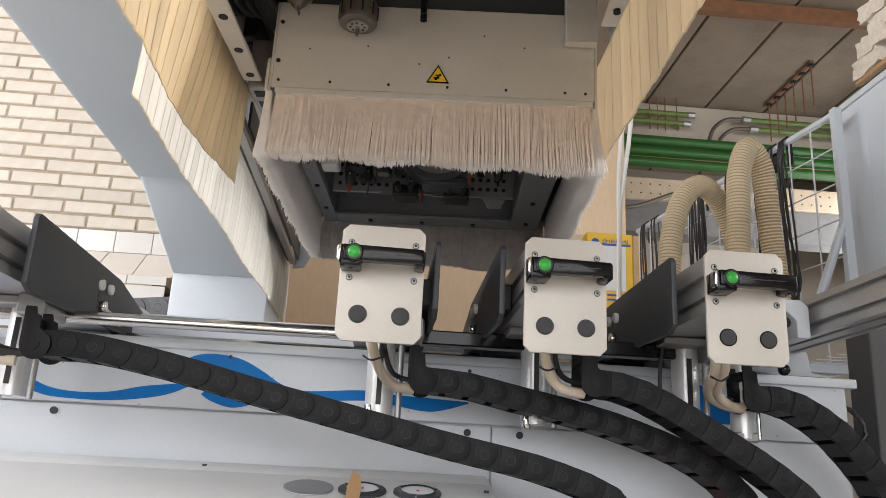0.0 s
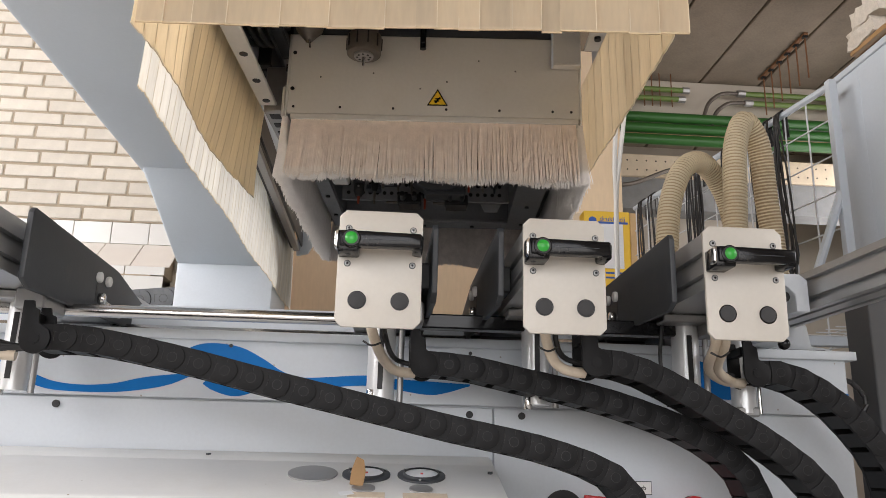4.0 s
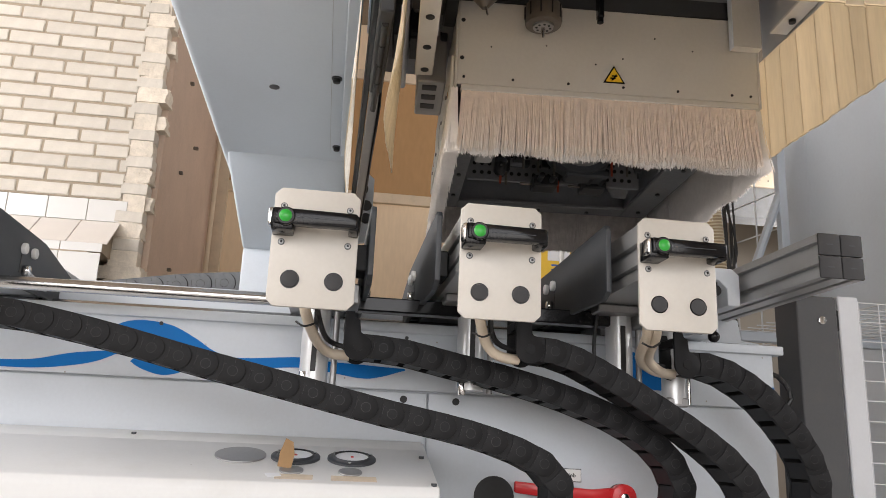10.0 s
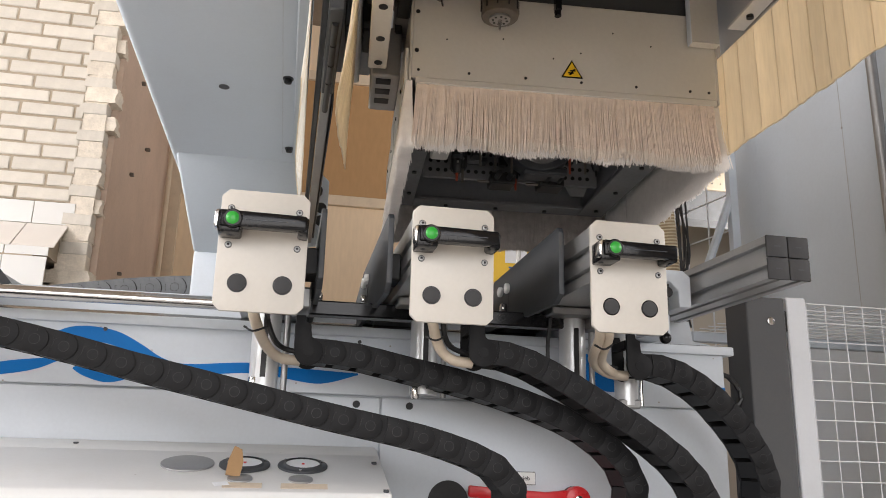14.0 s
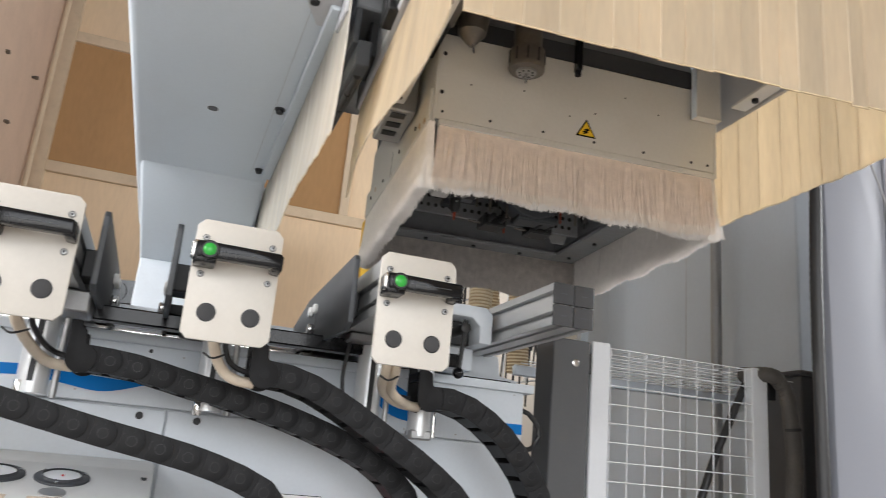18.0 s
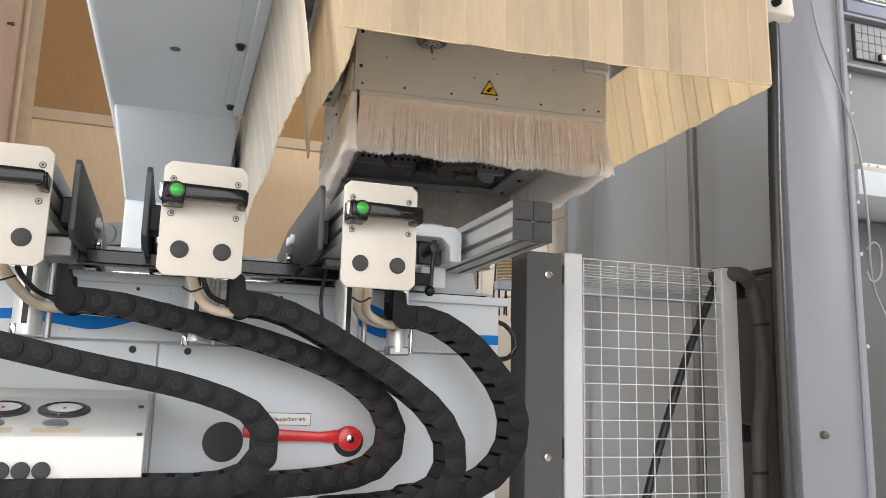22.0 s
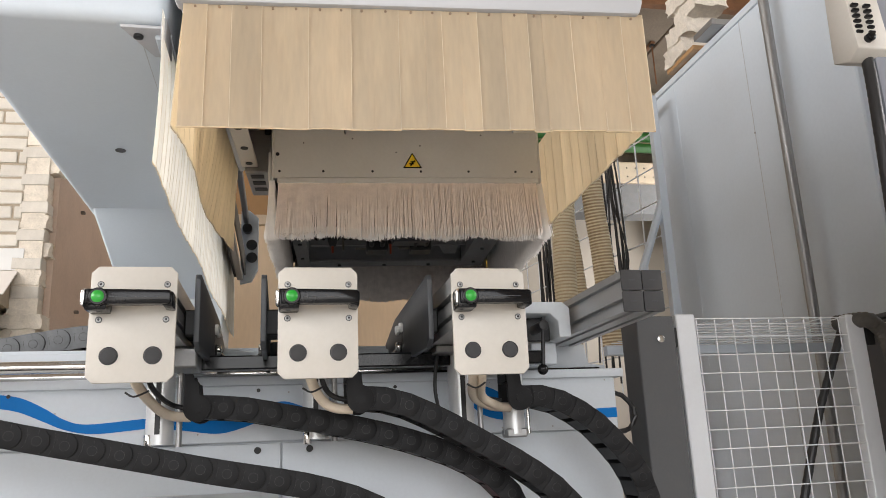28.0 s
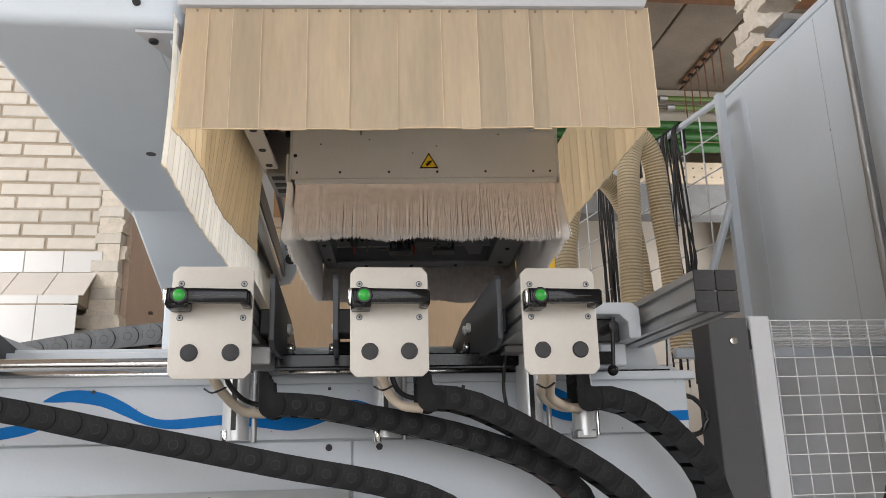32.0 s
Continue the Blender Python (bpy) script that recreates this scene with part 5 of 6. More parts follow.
def strip_curtain(label, length, along, run, step, material, seed, sway=0.0, twist=0.01, vary=0.0, lean=0.0):
    """Hanging strips that overlap like slats. The thing's origin lies on the top edge; strips run along x or y from 0."""
    cur = thing("strip_curtain", label, "strip curtain", group="strip curtains on the gantry")
    rng = random.Random(seed)
    proud = 0.0008 if along == "x" else 0.0003
    k = int(run / step)
    cuts = [0.0]
    for i in range(k):
        cuts.append(cuts[-1] + step * rng.uniform(1 - vary, 1 + vary))
    cuts = [c * run / cuts[-1] for c in cuts]
    sheet = along == "y"
    for i, (lo, hi) in enumerate(zip(cuts, cuts[1:])):
        if not sheet:
            lo, hi = lo - 0.0008, hi + 0.0008
        ln = length if sheet else length * rng.uniform(0.992, 1.006)
        off = 0.0 if sheet else 0.0010 * (i % 2) + rng.uniform(0, 0.0003)
        tw = rng.uniform(-twist, twist)
        slip = 0.0 if sheet else rng.uniform(-0.0015, 0.0015)

        def rim(f, u):
            """How far the strip stands out at the height f and the width u; neighbours of a side sheet meet."""
            g = i + u
            bend = sway * 0.7 * math.sin(0.35 * g + seed) + lean * (1 - 0.6 * g / k)
            return off + (u - 0.5) * (hi - lo) * tw * (0.3 + 0.7 * f) + bend * f * f

        def drop(u):
            g = i + u
            return ln * (1 + (0.006 * math.sin(2.1 * g + seed) + 0.005 * math.sin(4.7 * g) + 0.006 * math.sin(11.3 * g) if sheet else 0))

        bm, rows = bmesh.new(), []
        for j in range(7):
            f = j / 6
            row = []
            for q in range(5):
                u = q / 4
                a = lo + (hi - lo) * u + slip * f
                d = rim(f, u)
                z = -drop(u) * f
                row.append([bm.verts.new((a, d + th, z) if along == "x" else (d + th, a, z)) for th in (0.0, 0.0013)])
            rows.append(row)
        for p, q in zip(rows, rows[1:]):
            for c in range(4):
                bm.faces.new((p[c][0], p[c + 1][0], q[c + 1][0], q[c][0]))
                bm.faces.new((p[c][1], q[c][1], q[c + 1][1], p[c + 1][1]))
            bm.faces.new((p[0][0], q[0][0], q[0][1], p[0][1]))
            bm.faces.new((p[4][0], p[4][1], q[4][1], q[4][0]))
        for edge_row in (rows[0], rows[-1]):
            for c in range(4):
                bm.faces.new((edge_row[c][0], edge_row[c + 1][0], edge_row[c + 1][1], edge_row[c][1]))
        bmesh.ops.recalc_face_normals(bm, faces=bm.faces)
        strip = part("strip", bm, material, cur)
        # cut edges: the upright one painted pale as if lit, the lower one yellowed
        bm, rings = bmesh.new(), []
        for j in range(7):
            f = j / 6
            a, d = hi + slip * f, rim(f, 1.0)
            ring = [(a - 0.0005, d - proud), (a + 0.0004, d - proud), (a + 0.0004, d + 0.0013 + proud), (a - 0.0005, d + 0.0013 + proud)]
            rings.append([bm.verts.new((c, e, -drop(1.0) * f) if along == "x" else (e, c, -drop(1.0) * f)) for c, e in ring])
        for p, q in zip(rings, rings[1:]):
            for m in range(4):
                bm.faces.new((p[m], p[(m + 1) % 4], q[(m + 1) % 4], q[m]))
        bmesh.ops.recalc_face_normals(bm, faces=bm.faces)
        part("strip_edge", bm, M_STRIP_EDGE, strip)
        bm, rings = bmesh.new(), []
        for u in (0.0, 0.25, 0.5, 0.75, 1.0):
            c, d, z = lo + (hi - lo) * u + slip, rim(1.0, u), -drop(u)
            ring = [(d - 0.0004, z), (d + 0.0017, z), (d + 0.0017, z - 0.0018), (d - 0.0004, z - 0.0018)]
            rings.append([bm.verts.new((c, e, h) if along == "x" else (e, c, h)) for e, h in ring])
        for p, q in zip(rings, rings[1:]):
            for m in range(4):
                bm.faces.new((p[m], p[(m + 1) % 4], q[(m + 1) % 4], q[m]))
        bm.faces.new(rings[0])
        bm.faces.new(rings[-1])
        bmesh.ops.recalc_face_normals(bm, faces=bm.faces)
        part("strip_hem", bm, M_STRIP_EDGE if sheet else M_STRIP_HEM, strip, "yellowed cut edge")
        if along == "x":
            m = (lo + hi) / 2
            part("rivet", bm_cyl((m, -0.0008, -0.008), (m, 0.003, -0.008), 0.0020, seg=8), M_RIVET, cur)
    return cur


curtain_front = strip_curtain("yellowed plastic strip curtain under the hood front", 0.196, "x", 0.690, 0.033, M_STRIP, 11, 0.0006, 0.022, 0.32)
curtain_right = strip_curtain("yellowed plastic strip curtain along the hood side", 0.192, "y", 0.525, 0.046, M_STRIP_MID, 12, 0.003, 0.0, 0.25)
curtain_left = strip_curtain("yellowed plastic strip curtain along the inner hood side", 0.196, "y", 0.70, 0.034, M_STRIP_MID, 13, 0.014, 0.0, 0.2)
curtain_arm = strip_curtain("pale plastic strip curtain hanging on the gantry arm", 0.268, "y", 1.86, 0.036, M_STRIP_PALE, 14, 0.005, 0.0, 0.2, -0.016)

# ---- motion of the machine ----
MOVE_X = [(0, -0.803), (0.55, -0.803), (0.9, -0.794), (1.3, -0.781), (4.1, -0.781), (4.2, -0.745), (4.3, -0.68), (4.4, -0.615), (4.5, -0.548), (4.6, -0.488), (4.7, -0.474), (7.7, -0.474), (7.8, -0.437), (7.9, -0.385), (8.0, -0.369), (15.1, -0.369), (15.25, -0.31), (15.45, -0.12), (15.6, -0.03), (15.75, -0.005), (21.95, -0.003), (22.0, -0.008), (22.1, -0.055), (22.2, -0.135), (22.3, -0.195), (22.4, -0.213), (25.2, -0.213), (25.35, -0.26), (25.5, -0.345), (25.6, -0.368), (29.58, -0.368), (29.7, -0.41), (29.8, -0.462), (29.9, -0.476), (32, -0.476)]
MOVE_Y = [(0, 1.467), (0.5, 1.467), (0.65, 1.478), (1.0, 1.545), (1.2, 1.605), (1.35, 1.622), (4.1, 1.622), (4.5, 1.56), (4.7, 1.542), (7.7, 1.542), (8.0, 1.514), (10.95, 1.514), (11.3, 1.484), (15.1, 1.484), (15.75, 1.405), (18.5, 1.405), (18.6, 1.42), (18.7, 1.488), (18.8, 1.56), (18.9, 1.61), (19.0, 1.621), (22.0, 1.621), (22.4, 1.651), (25.2, 1.651), (25.6, 1.657), (29.6, 1.657), (29.9, 1.660), (32, 1.660)]


def track(rows, t):
    ts, vs = zip(*rows)
    return float(np.interp(t, ts, vs))


def swing(rows, gain):
    """A damped pendulum dragged by the thing it hangs on: degrees at every 0.05 s."""
    out, ang, vel, dt = {}, 0.0, 0.0, 0.005
    for k in range(int(32 / dt) + 1):
        t = k * dt
        if k % 10 == 0:
            out[round(t, 2)] = ang
        acc = (track(rows, t + 0.03) - 2 * track(rows, t) + track(rows, t - 0.03)) / 0.0009
        vel += (-150.0 * ang - 5.5 * vel - gain * acc) * dt
        ang += vel * dt
        ang = max(-38, min(38, ang))
    return out


def key_times(*tables):
    ts = {0.0, 32.0}
    for rows in tables:
        for (a, u), (b, v) in zip(rows, rows[1:]):
            if abs(u - v) > 1e-4:
                ts |= {a, b}
    return sorted(ts)


def swing_times(table):
    return [t for t in sorted(table) if any(abs(table.get(round(t + d, 2), 0)) > 0.5 for d in (-0.05, 0, 0.05, 0.1, 0.15))]


def motions():
    sx, sy = swing(MOVE_X, 500.0), swing(MOVE_Y, 260.0)
    base = key_times(MOVE_X, MOVE_Y)
    def head_pose(t):
        return pose(HEAD_X + track(MOVE_X, t), track(MOVE_Y, t), HEAD_Z, 0, 0, YAW)
    walk(arm, [(t, pose(track(MOVE_X, t), 0, 0)) for t in key_times(MOVE_X)])
    walk(arm_chain, [(t, pose(track(MOVE_X, t), 0, 0)) for t in key_times(MOVE_X)])
    walk(head, [(t, head_pose(t)) for t in base])
    times_x = sorted(set(base) | set(swing_times(sx)))
    times_y = sorted(set(base) | set(swing_times(sy)))
    near = lambda table, t: table[min(table, key=lambda s: abs(s - t - 0.05))]
    walk(curtain_front, [(t, head_pose(t) @ pose(-0.088, -0.484, 0.099, near(sy, t))) for t in times_y])
    walk(curtain_right, [(t, head_pose(t) @ pose(0.588, -0.470, 0.100, 0, -near(sx, t) * 0.75, 2.4)) for t in times_x])
    walk(curtain_left, [(t, head_pose(t) @ pose(-0.090, -0.470, 0.108, 0, 4.6 - near(sx, t), 0.9)) for t in times_x])
    walk(curtain_arm, [(t, pose(0.217 + track(MOVE_X, t), 1.35, 1.600, 0, -2.0 - near(sx, t), -0.4)) for t in times_x])

# ---- guard fence ----
fence = thing("guard_fence", "dark post with white-framed welded mesh guard panel", "guard fence")
post = part("post", bm_box(0.915, 1.017, 1.935, 2.03, FLOOR, 1.178, 0.003), M_POST, fence, "dark grey post")
for z in (1.12, 0.664):
    part("bolt", bm_cyl((0.975, 1.929, z), (0.975, 1.936, z), 0.010, seg=16, bevel=0.0015), M_STEEL, post)
for z in (1.10, 0.66):
    part("hinge", bm_box(1.0175, 1.0285, 1.945, 2.0, z, z + 0.05, 0.002), M_CHARCOAL, post)
part("frame_bar", bm_box(1.029, 1.082, 1.945, 1.975, FLOOR + 0.05, 1.184, 0.003), M_WHITEPAINT, fence)
part("frame_bar", bm_box(1.528, 1.580, 1.955, 1.985, FLOOR + 0.05, 1.182, 0.003), M_WHITEPAINT, fence)
for i in range(9):
    x = 1.0935 + 0.0520 * i
    part("mesh_wire", bm_cyl((x, 1.962, FLOOR + 0.06), (x, 1.962, 1.172), 0.0016, seg=6), M_WHITEPAINT, fence)
for i in range(21):
    z = 1.174 - 0.0466 * i
    part("mesh_wire", bm_cyl((1.08, 1.9585, z), (1.545, 1.9585, z), 0.0016, seg=6), M_WHITEPAINT, fence)
for i in range(9):
    y = 1.962 + 0.05 * (i + 1)
    part("mesh_wire", bm_cyl((1.03, y, 1.168), (1.90, y, 1.168), 0.0016, seg=6), M_WHITEPAINT, fence)
for i in range(9):
    x = 1.0935 + 0.0520 * i
    part("mesh_wire", bm_cyl((x, 1.962, 1.172), (x, 2.42, 1.172), 0.0016, seg=6), M_WHITEPAINT, fence)
part("rear_bar", bm_box(1.04, 1.93, 2.42, 2.45, 1.140, 1.170, 0.002), M_CABINET, fence)
for z in (1.10, 0.70):
    part("hinge", bm_box(1.586, 1.612, 1.96, 2.0, z, z + 0.05, 0.002), M_CHARCOAL, fence)
tagged(part("corrugated_conduit", bm_tube([(1.545, 1.99, 1.165), (1.533, 1.99, 1.137), (1.480, 1.99, 1.03), (1.423, 1.99, 0.913), (1.331, 1.99, 0.67), (1.26, 1.99, 0.45)], 0.0105, 10, 0.012, 0.08), M_CABLE, None), "black corrugated conduit hanging behind the mesh", "conduit")

# ---- switch cabinet and what stands on it ----
cab = thing("switch_cabinet", "tall grey sheet-metal switch cabinet", "cabinet")
part("cabinet_side", bm_box(1.95, 3.2, 2.22, 3.66, FLOOR, 2.62, 0.006), M_CABINET, cab)
part("cabinet_seam", bm_box(1.9488, 1.9505, 2.8135, 2.8155, FLOOR, 2.60), M_HOOD, cab)
part("cabinet_seam", bm_box(1.9490, 1.9505, 3.40, 3.4025, 1.2, 2.58), M_CABINET, cab)
part("cabinet_dent", bm_cyl((1.9475, 2.815, 2.09), (1.951, 2.815, 2.09), 0.004, seg=10), M_GREYSTEEL, cab)
part("cabinet_top_edge", bm_box(1.940, 3.2, 2.21, 3.67, 2.60, 2.635, 0.004), M_CABINET, cab)
tagged(part("conduit_pole", bm_cyl((1.885, 2.55, FLOOR), (1.885, 2.55, 3.3), 0.019, seg=20), M_GREYSTEEL, None), "grey steel pole standing before the cabinet", "pole")
# dark block added in place of the shaded recess under the cabinet
low = thing("recess_block", "dark grey block standing for the dark recess behind hoses", "cabinet")
part("low_body", bm_box(1.72, 3.0, 1.98, 2.20, FLOOR, 1.185, 0.004), M_POST, low)
part("low_top", bm_box(1.715, 3.0, 1.975, 2.205, 1.186, 1.20, 0.003), M_POST, low)


def foam_block(x, y, z, s, seed):
    bm = bmesh.new()
    bmesh.ops.create_cube(bm, size=1, matrix=Matrix.Translation((x, y, z)) @ Matrix.Diagonal((s[0], s[1], s[2], 1)))
    bmesh.ops.subdivide_edges(bm, edges=bm.edges, cuts=5, use_grid_fill=True)
    for v in bm.verts:
        v.co += 0.012 * noise.noise_vector(v.co * 38 + Vector((seed, 0, 0))) + 0.008 * noise.noise_vector(v.co * 90)
    return tagged(part("foam_block", bm, M_FOAM, None), "crumbling white insulation block on the cabinet", "block", "blocks on the cabinet")


for i, (x, y, z) in enumerate(((1.98, 3.28, 2.70), (1.97, 3.22, 2.775), (1.975, 3.12, 2.85), (1.96, 3.16, 2.92))):
    foam_block(x, y, z, (0.16, 0.20, 0.08), i)
tagged(part("board_piece", bm_box(1.91, 2.3, 3.12, 3.38, 2.637, 2.66, 0.002), M_WOODDARK, None), "brown wooden board piece on the cabinet", "board")
tagged(part("board_piece", bm_box(1.88, 2.25, 2.90, 3.06, 2.636, 2.666, 0.002), M_GREYSTEEL, None), "grey shelf board carrying insulation blocks", "board")

# ---- rear mesh with cables and suction hoses ----
rear = thing("cable_mesh", "grey framed wire mesh panel with hanging cables", "mesh panel")
MESH_A, MESH_B, MESH_TOP = Vector((1.848, 3.46, 0)), Vector((1.53, 5.40, 0)), 2.53


def on_mesh(f, z, out=0.0):
    q = MESH_A.lerp(MESH_B, f)
    return (q.x - out, q.y, z)


part("frame_post", bm_box(1.828, 1.868, 3.44, 3.48, FLOOR, 2.555, 0.003), M_CABINET, rear)
part("frame_brace", bm_tube([(1.85, 3.46, 2.02), (1.66, 3.46, 1.55)], 0.02, 8, smooth=False), M_CABINET, rear)
part("frame_top", bm_tube([on_mesh(0, MESH_TOP), on_mesh(1, MESH_TOP)], 0.017, 8, smooth=False), M_CABINET, rear)
for i in range(12):
    f = 0.09 + 0.082 * i
    part("mesh_wire", bm_cyl(on_mesh(f, 1.1), on_mesh(f, MESH_TOP), 0.0042, seg=6), M_WHITEPAINT, rear)
for i in range(7):
    z = 2.365 - 0.175 * i
    part("mesh_wire", bm_cyl(on_mesh(0, z, 0.005), on_mesh(1, z, 0.005), 0.0042, seg=6), M_WHITEPAINT, rear)
random.seed(9)
for bundle, count in ((0.19, 8), (0.235, 7), (0.285, 8), (0.42, 5), (0.56, 7), (0.61, 5), (0.86, 4), (0.93, 4)):
    for i in range(count):
        f = bundle + random.uniform(-0.016, 0.016)
        j = lambda: random.uniform(-0.03, 0.03)
        end = random.uniform(1.15, 1.8)
        x, y, _ = on_mesh(f, 0)
        tagged(part("hanging_cable", bm_tube([(x + 0.03, y + 0.02, MESH_TOP - 0.11), (x + 0.02, y + 0.01, MESH_TOP + 0.012), (x - 0.004, y, MESH_TOP + 0.026), (x - 0.035, y - 0.01, MESH_TOP - 0.03), (x - 0.03 + 0.4 * j(), y + j(), 2.2), (x - 0.03 + j(), y + 2 * j(), 1.8), (x - 0.03 + j(), y + 2 * j(), end)], 0.0052, 7, 0.04), M_CABLE, None), "black cable hung over the mesh frame", "cable", "cables on the mesh")
tagged(part("braided_cable", bm_tube([on_mesh(0.25, MESH_TOP + 0.02), on_mesh(0.235, 2.3, 0.05), on_mesh(0.20, 1.8, 0.05), on_mesh(0.19, 1.3, 0.05)], 0.009, 8, 0.012, 0.12), M_WHITE, None), "white braided cable hung over the mesh frame", "cable")
for dx in (0.0, 0.05):
    tagged(part("cream_cable", bm_tube([(1.26 - dx, 4.3, 4.625), (1.20 - dx, 4.3, 3.5), (1.135 - dx, 4.3, 2.80), (1.085 - dx * 0.5, 4.3, 2.42), (1.06, 4.3, 2.18), (1.05, 4.3, 1.6)], 0.013, 8, 0.03), M_WHITE, None), "cream cable hanging behind the machine", "cable", "cream cables")


def hose(points, r, label):
    ho = thing("suction_hose", label, "hose", group="suction hoses")
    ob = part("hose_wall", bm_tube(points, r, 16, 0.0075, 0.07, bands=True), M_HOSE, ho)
    # every other band is coloured darker as painted shade between the ribs
    ob.data.materials.append(M_HOSE_SHADE)
    p, q = Vector(points[0]), Vector(points[1])
    part("cuff", bm_cyl(p, p + (q - p).normalized() * 0.06, r * 1.12, seg=20), M_DARK, ho, "dark hose cuff")
    return ho


hose([(1.275, 3.35, 1.1), (1.28, 3.36, 1.6), (1.30, 3.36, 1.95), (1.325, 3.38, 2.16), (1.395, 3.42, 2.30), (1.475, 3.46, 2.20), (1.51, 3.5, 1.95), (1.535, 3.52, 1.75), (1.56, 3.54, 1.3)], 0.049, "beige ribbed suction hose arching behind the machine")
hose([(1.01, 3.44, 1.2), (1.015, 3.44, 1.68), (1.05, 3.46, 1.92), (1.13, 3.5, 2.09), (1.25, 3.58, 2.16), (1.37, 3.66, 2.08), (1.44, 3.70, 1.9), (1.49, 3.72, 1.4)], 0.047, "beige ribbed suction hose arching behind the machine")
hose([(1.02, 2.75, FLOOR), (1.02, 2.75, 0.8), (1.015, 2.75, 1.05), (1.01, 2.76, 1.25)], 0.05, "beige ribbed suction hose standing behind the bed end")

# ---- carton and paper behind the machine ----
carton = thing("yellow_carton", "yellow printed carton with blue lettering bars and a paper sheet", "carton", Matrix.Translation((-0.184, 0.23, 0.80)) @ Matrix.Scale(1.21, 4) @ Matrix.Translation((0.184, -0.23, -0.80)))
part("carton_body", bm_box(1.06, 1.36, 5.0, 5.12, 1.86, 2.37, 0.003), M_BOXYELLOW, carton)
part("carton_side", bm_box(1.36, 1.445, 4.99, 5.12, 1.86, 2.362, 0.003), M_CARTON, carton)
part("paper_sheet", bm_box(1.165, 1.312, 4.994, 4.998, 1.99, 2.284), M_PAPER, carton, "white paper sheet")
for i in range(12):
    part("text_bar", bm_box(1.285, 1.30, 4.992, 4.995, 2.01 + 0.022 * i, 2.014 + 0.022 * i), M_CABINET, carton)
part("logo_disc", bm_cyl((1.115, 4.997, 2.305), (1.115, 4.9995, 2.305), 0.026, seg=20), mat("print_blue", (0.03, 0.1, 0.42), 0.5), carton, "blue printed mark")
PRINT = bpy.data.materials["print_blue"]
letters("writing", "drukkerij", 0.046, PRINT, carton, pose(1.245, 4.9985, 2.318, 90))
part("text_bar", bm_box(1.15, 1.345, 4.997, 4.9995, 2.286, 2.300), PRINT, carton)
part("text_bar", bm_box(1.19, 1.34, 4.997, 4.9995, 1.955, 1.967), PRINT, carton)
part("text_bar", bm_box(1.19, 1.31, 4.997, 4.9995, 1.925, 1.937), PRINT, carton)
stack = thing("cardboard_box", "tall brown cardboard box under the yellow carton", "box")
part("box_body", bm_box(1.32, 1.80, 5.98, 6.30, FLOOR, 2.08, 0.004), M_CARTON, stack)
part("box_tape", bm_box(1.53, 1.58, 5.978, 5.981, 0.4, 2.08), M_FADED, stack)

# ---- pipes and beams under the ceiling ----
def pipe(name, a, b, r, material, label):
    return tagged(part(name, bm_cyl(a, b, r, seg=16), material, None), label, "pipe", "ceiling pipes")


for z in (4.135, 4.02, 3.90):
    pipe("green_pipe", (0.6, 7.3, z), (6.0, 7.3, z), 0.052, M_PIPE_GREEN, "green painted heating pipe")
for z, x0, x1 in ((4.445, 2.75, 3.33), (4.345, 2.70, 3.40)):
    pipe("olive_pipe", (0.6, 7.3, z), (x0, 7.3, z), 0.028, M_PIPE_OLIVE, "olive painted pipe with a steel fitting")
    pipe("olive_pipe", (x1, 7.3, z), (6.0, 7.3, z), 0.028, M_PIPE_OLIVE, "olive painted pipe under the ceiling")
    bend = thing("steel_bend", "bare steel pipe bend with a screwed union", "pipe", group="ceiling pipes")
    part("bend_tube", bm_tube([(x1 - 0.42, 7.3, z - 0.26), (x1 - 0.36, 7.3, z - 0.12), (x1 - 0.24, 7.3, z - 0.02), (x1 - 0.10, 7.3, z), (x1, 7.3, z)], 0.020, 10), M_BRONZE, bend)
    part("union", bm_cyl((x1 - 0.06, 7.3, z), (x1 + 0.02, 7.3, z), 0.038, seg=8), M_GREYSTEEL, bend)
    part("end_cap", bm_cyl((x0 - 0.05, 7.3, z), (x0 + 0.02, 7.3, z), 0.036, seg=8), M_GREYSTEEL, bend)
tagged(part("ceiling_beam", bm_box(0.3, 6.0, 7.44, 7.75, 4.20, 4.62, 0.01), M_WALLPAINT, None), "pale beam crossing under the ceiling", "beam")
# brown bar paints the shadow below the pale beam
tagged(part("ceiling_beam", bm_box(0.3, 6.0, 7.5, 7.8, 4.15, 4.20, 0.004), M_CARTON, None), "brown strip standing for the shadow under the pale beam", "beam")
channel = thing("channel_beam", "white perforated steel channel beam", "beam")
part("channel_web", bm_box(0.3, 6.0, 7.60, 7.66, 3.62, 3.86, 0.006), M_TRIM, channel)
for i in range(40):
    for z in (3.69, 3.79):
        part("channel_hole", bm_cyl((1.9 + 0.1 * i, 7.598, z), (1.9 + 0.1 * i, 7.602, z), 0.009, seg=8), M_SEAM, channel)
tagged(part("duct_panel", bm_box(1.6, 6.02, 7.64, 7.9, 3.28, 3.64, 0.01), M_DUSTGREY, None), "dusty grey duct panel under the channel beam", "duct")
tagged(part("brown_pipe", bm_tube([(1.95, 7.2, 3.36), (2.15, 7.2, 3.40), (2.5, 7.25, 3.56), (2.7, 7.4, 3.62), (2.8, 7.62, 3.66)], 0.022, 8), M_BRONZE, None), "brown bent pipe with a dark end", "pipe")
tagged(part("rusty_beam", bm_box(2.1, 6.0, 5.58, 5.66, 4.50, 4.615, 0.004), M_RUST, None), "rusty steel strip under the ceiling", "beam")
hang = thing("pipe_hanger", "rusty ceiling rail with threaded hanger rods", "hanger")
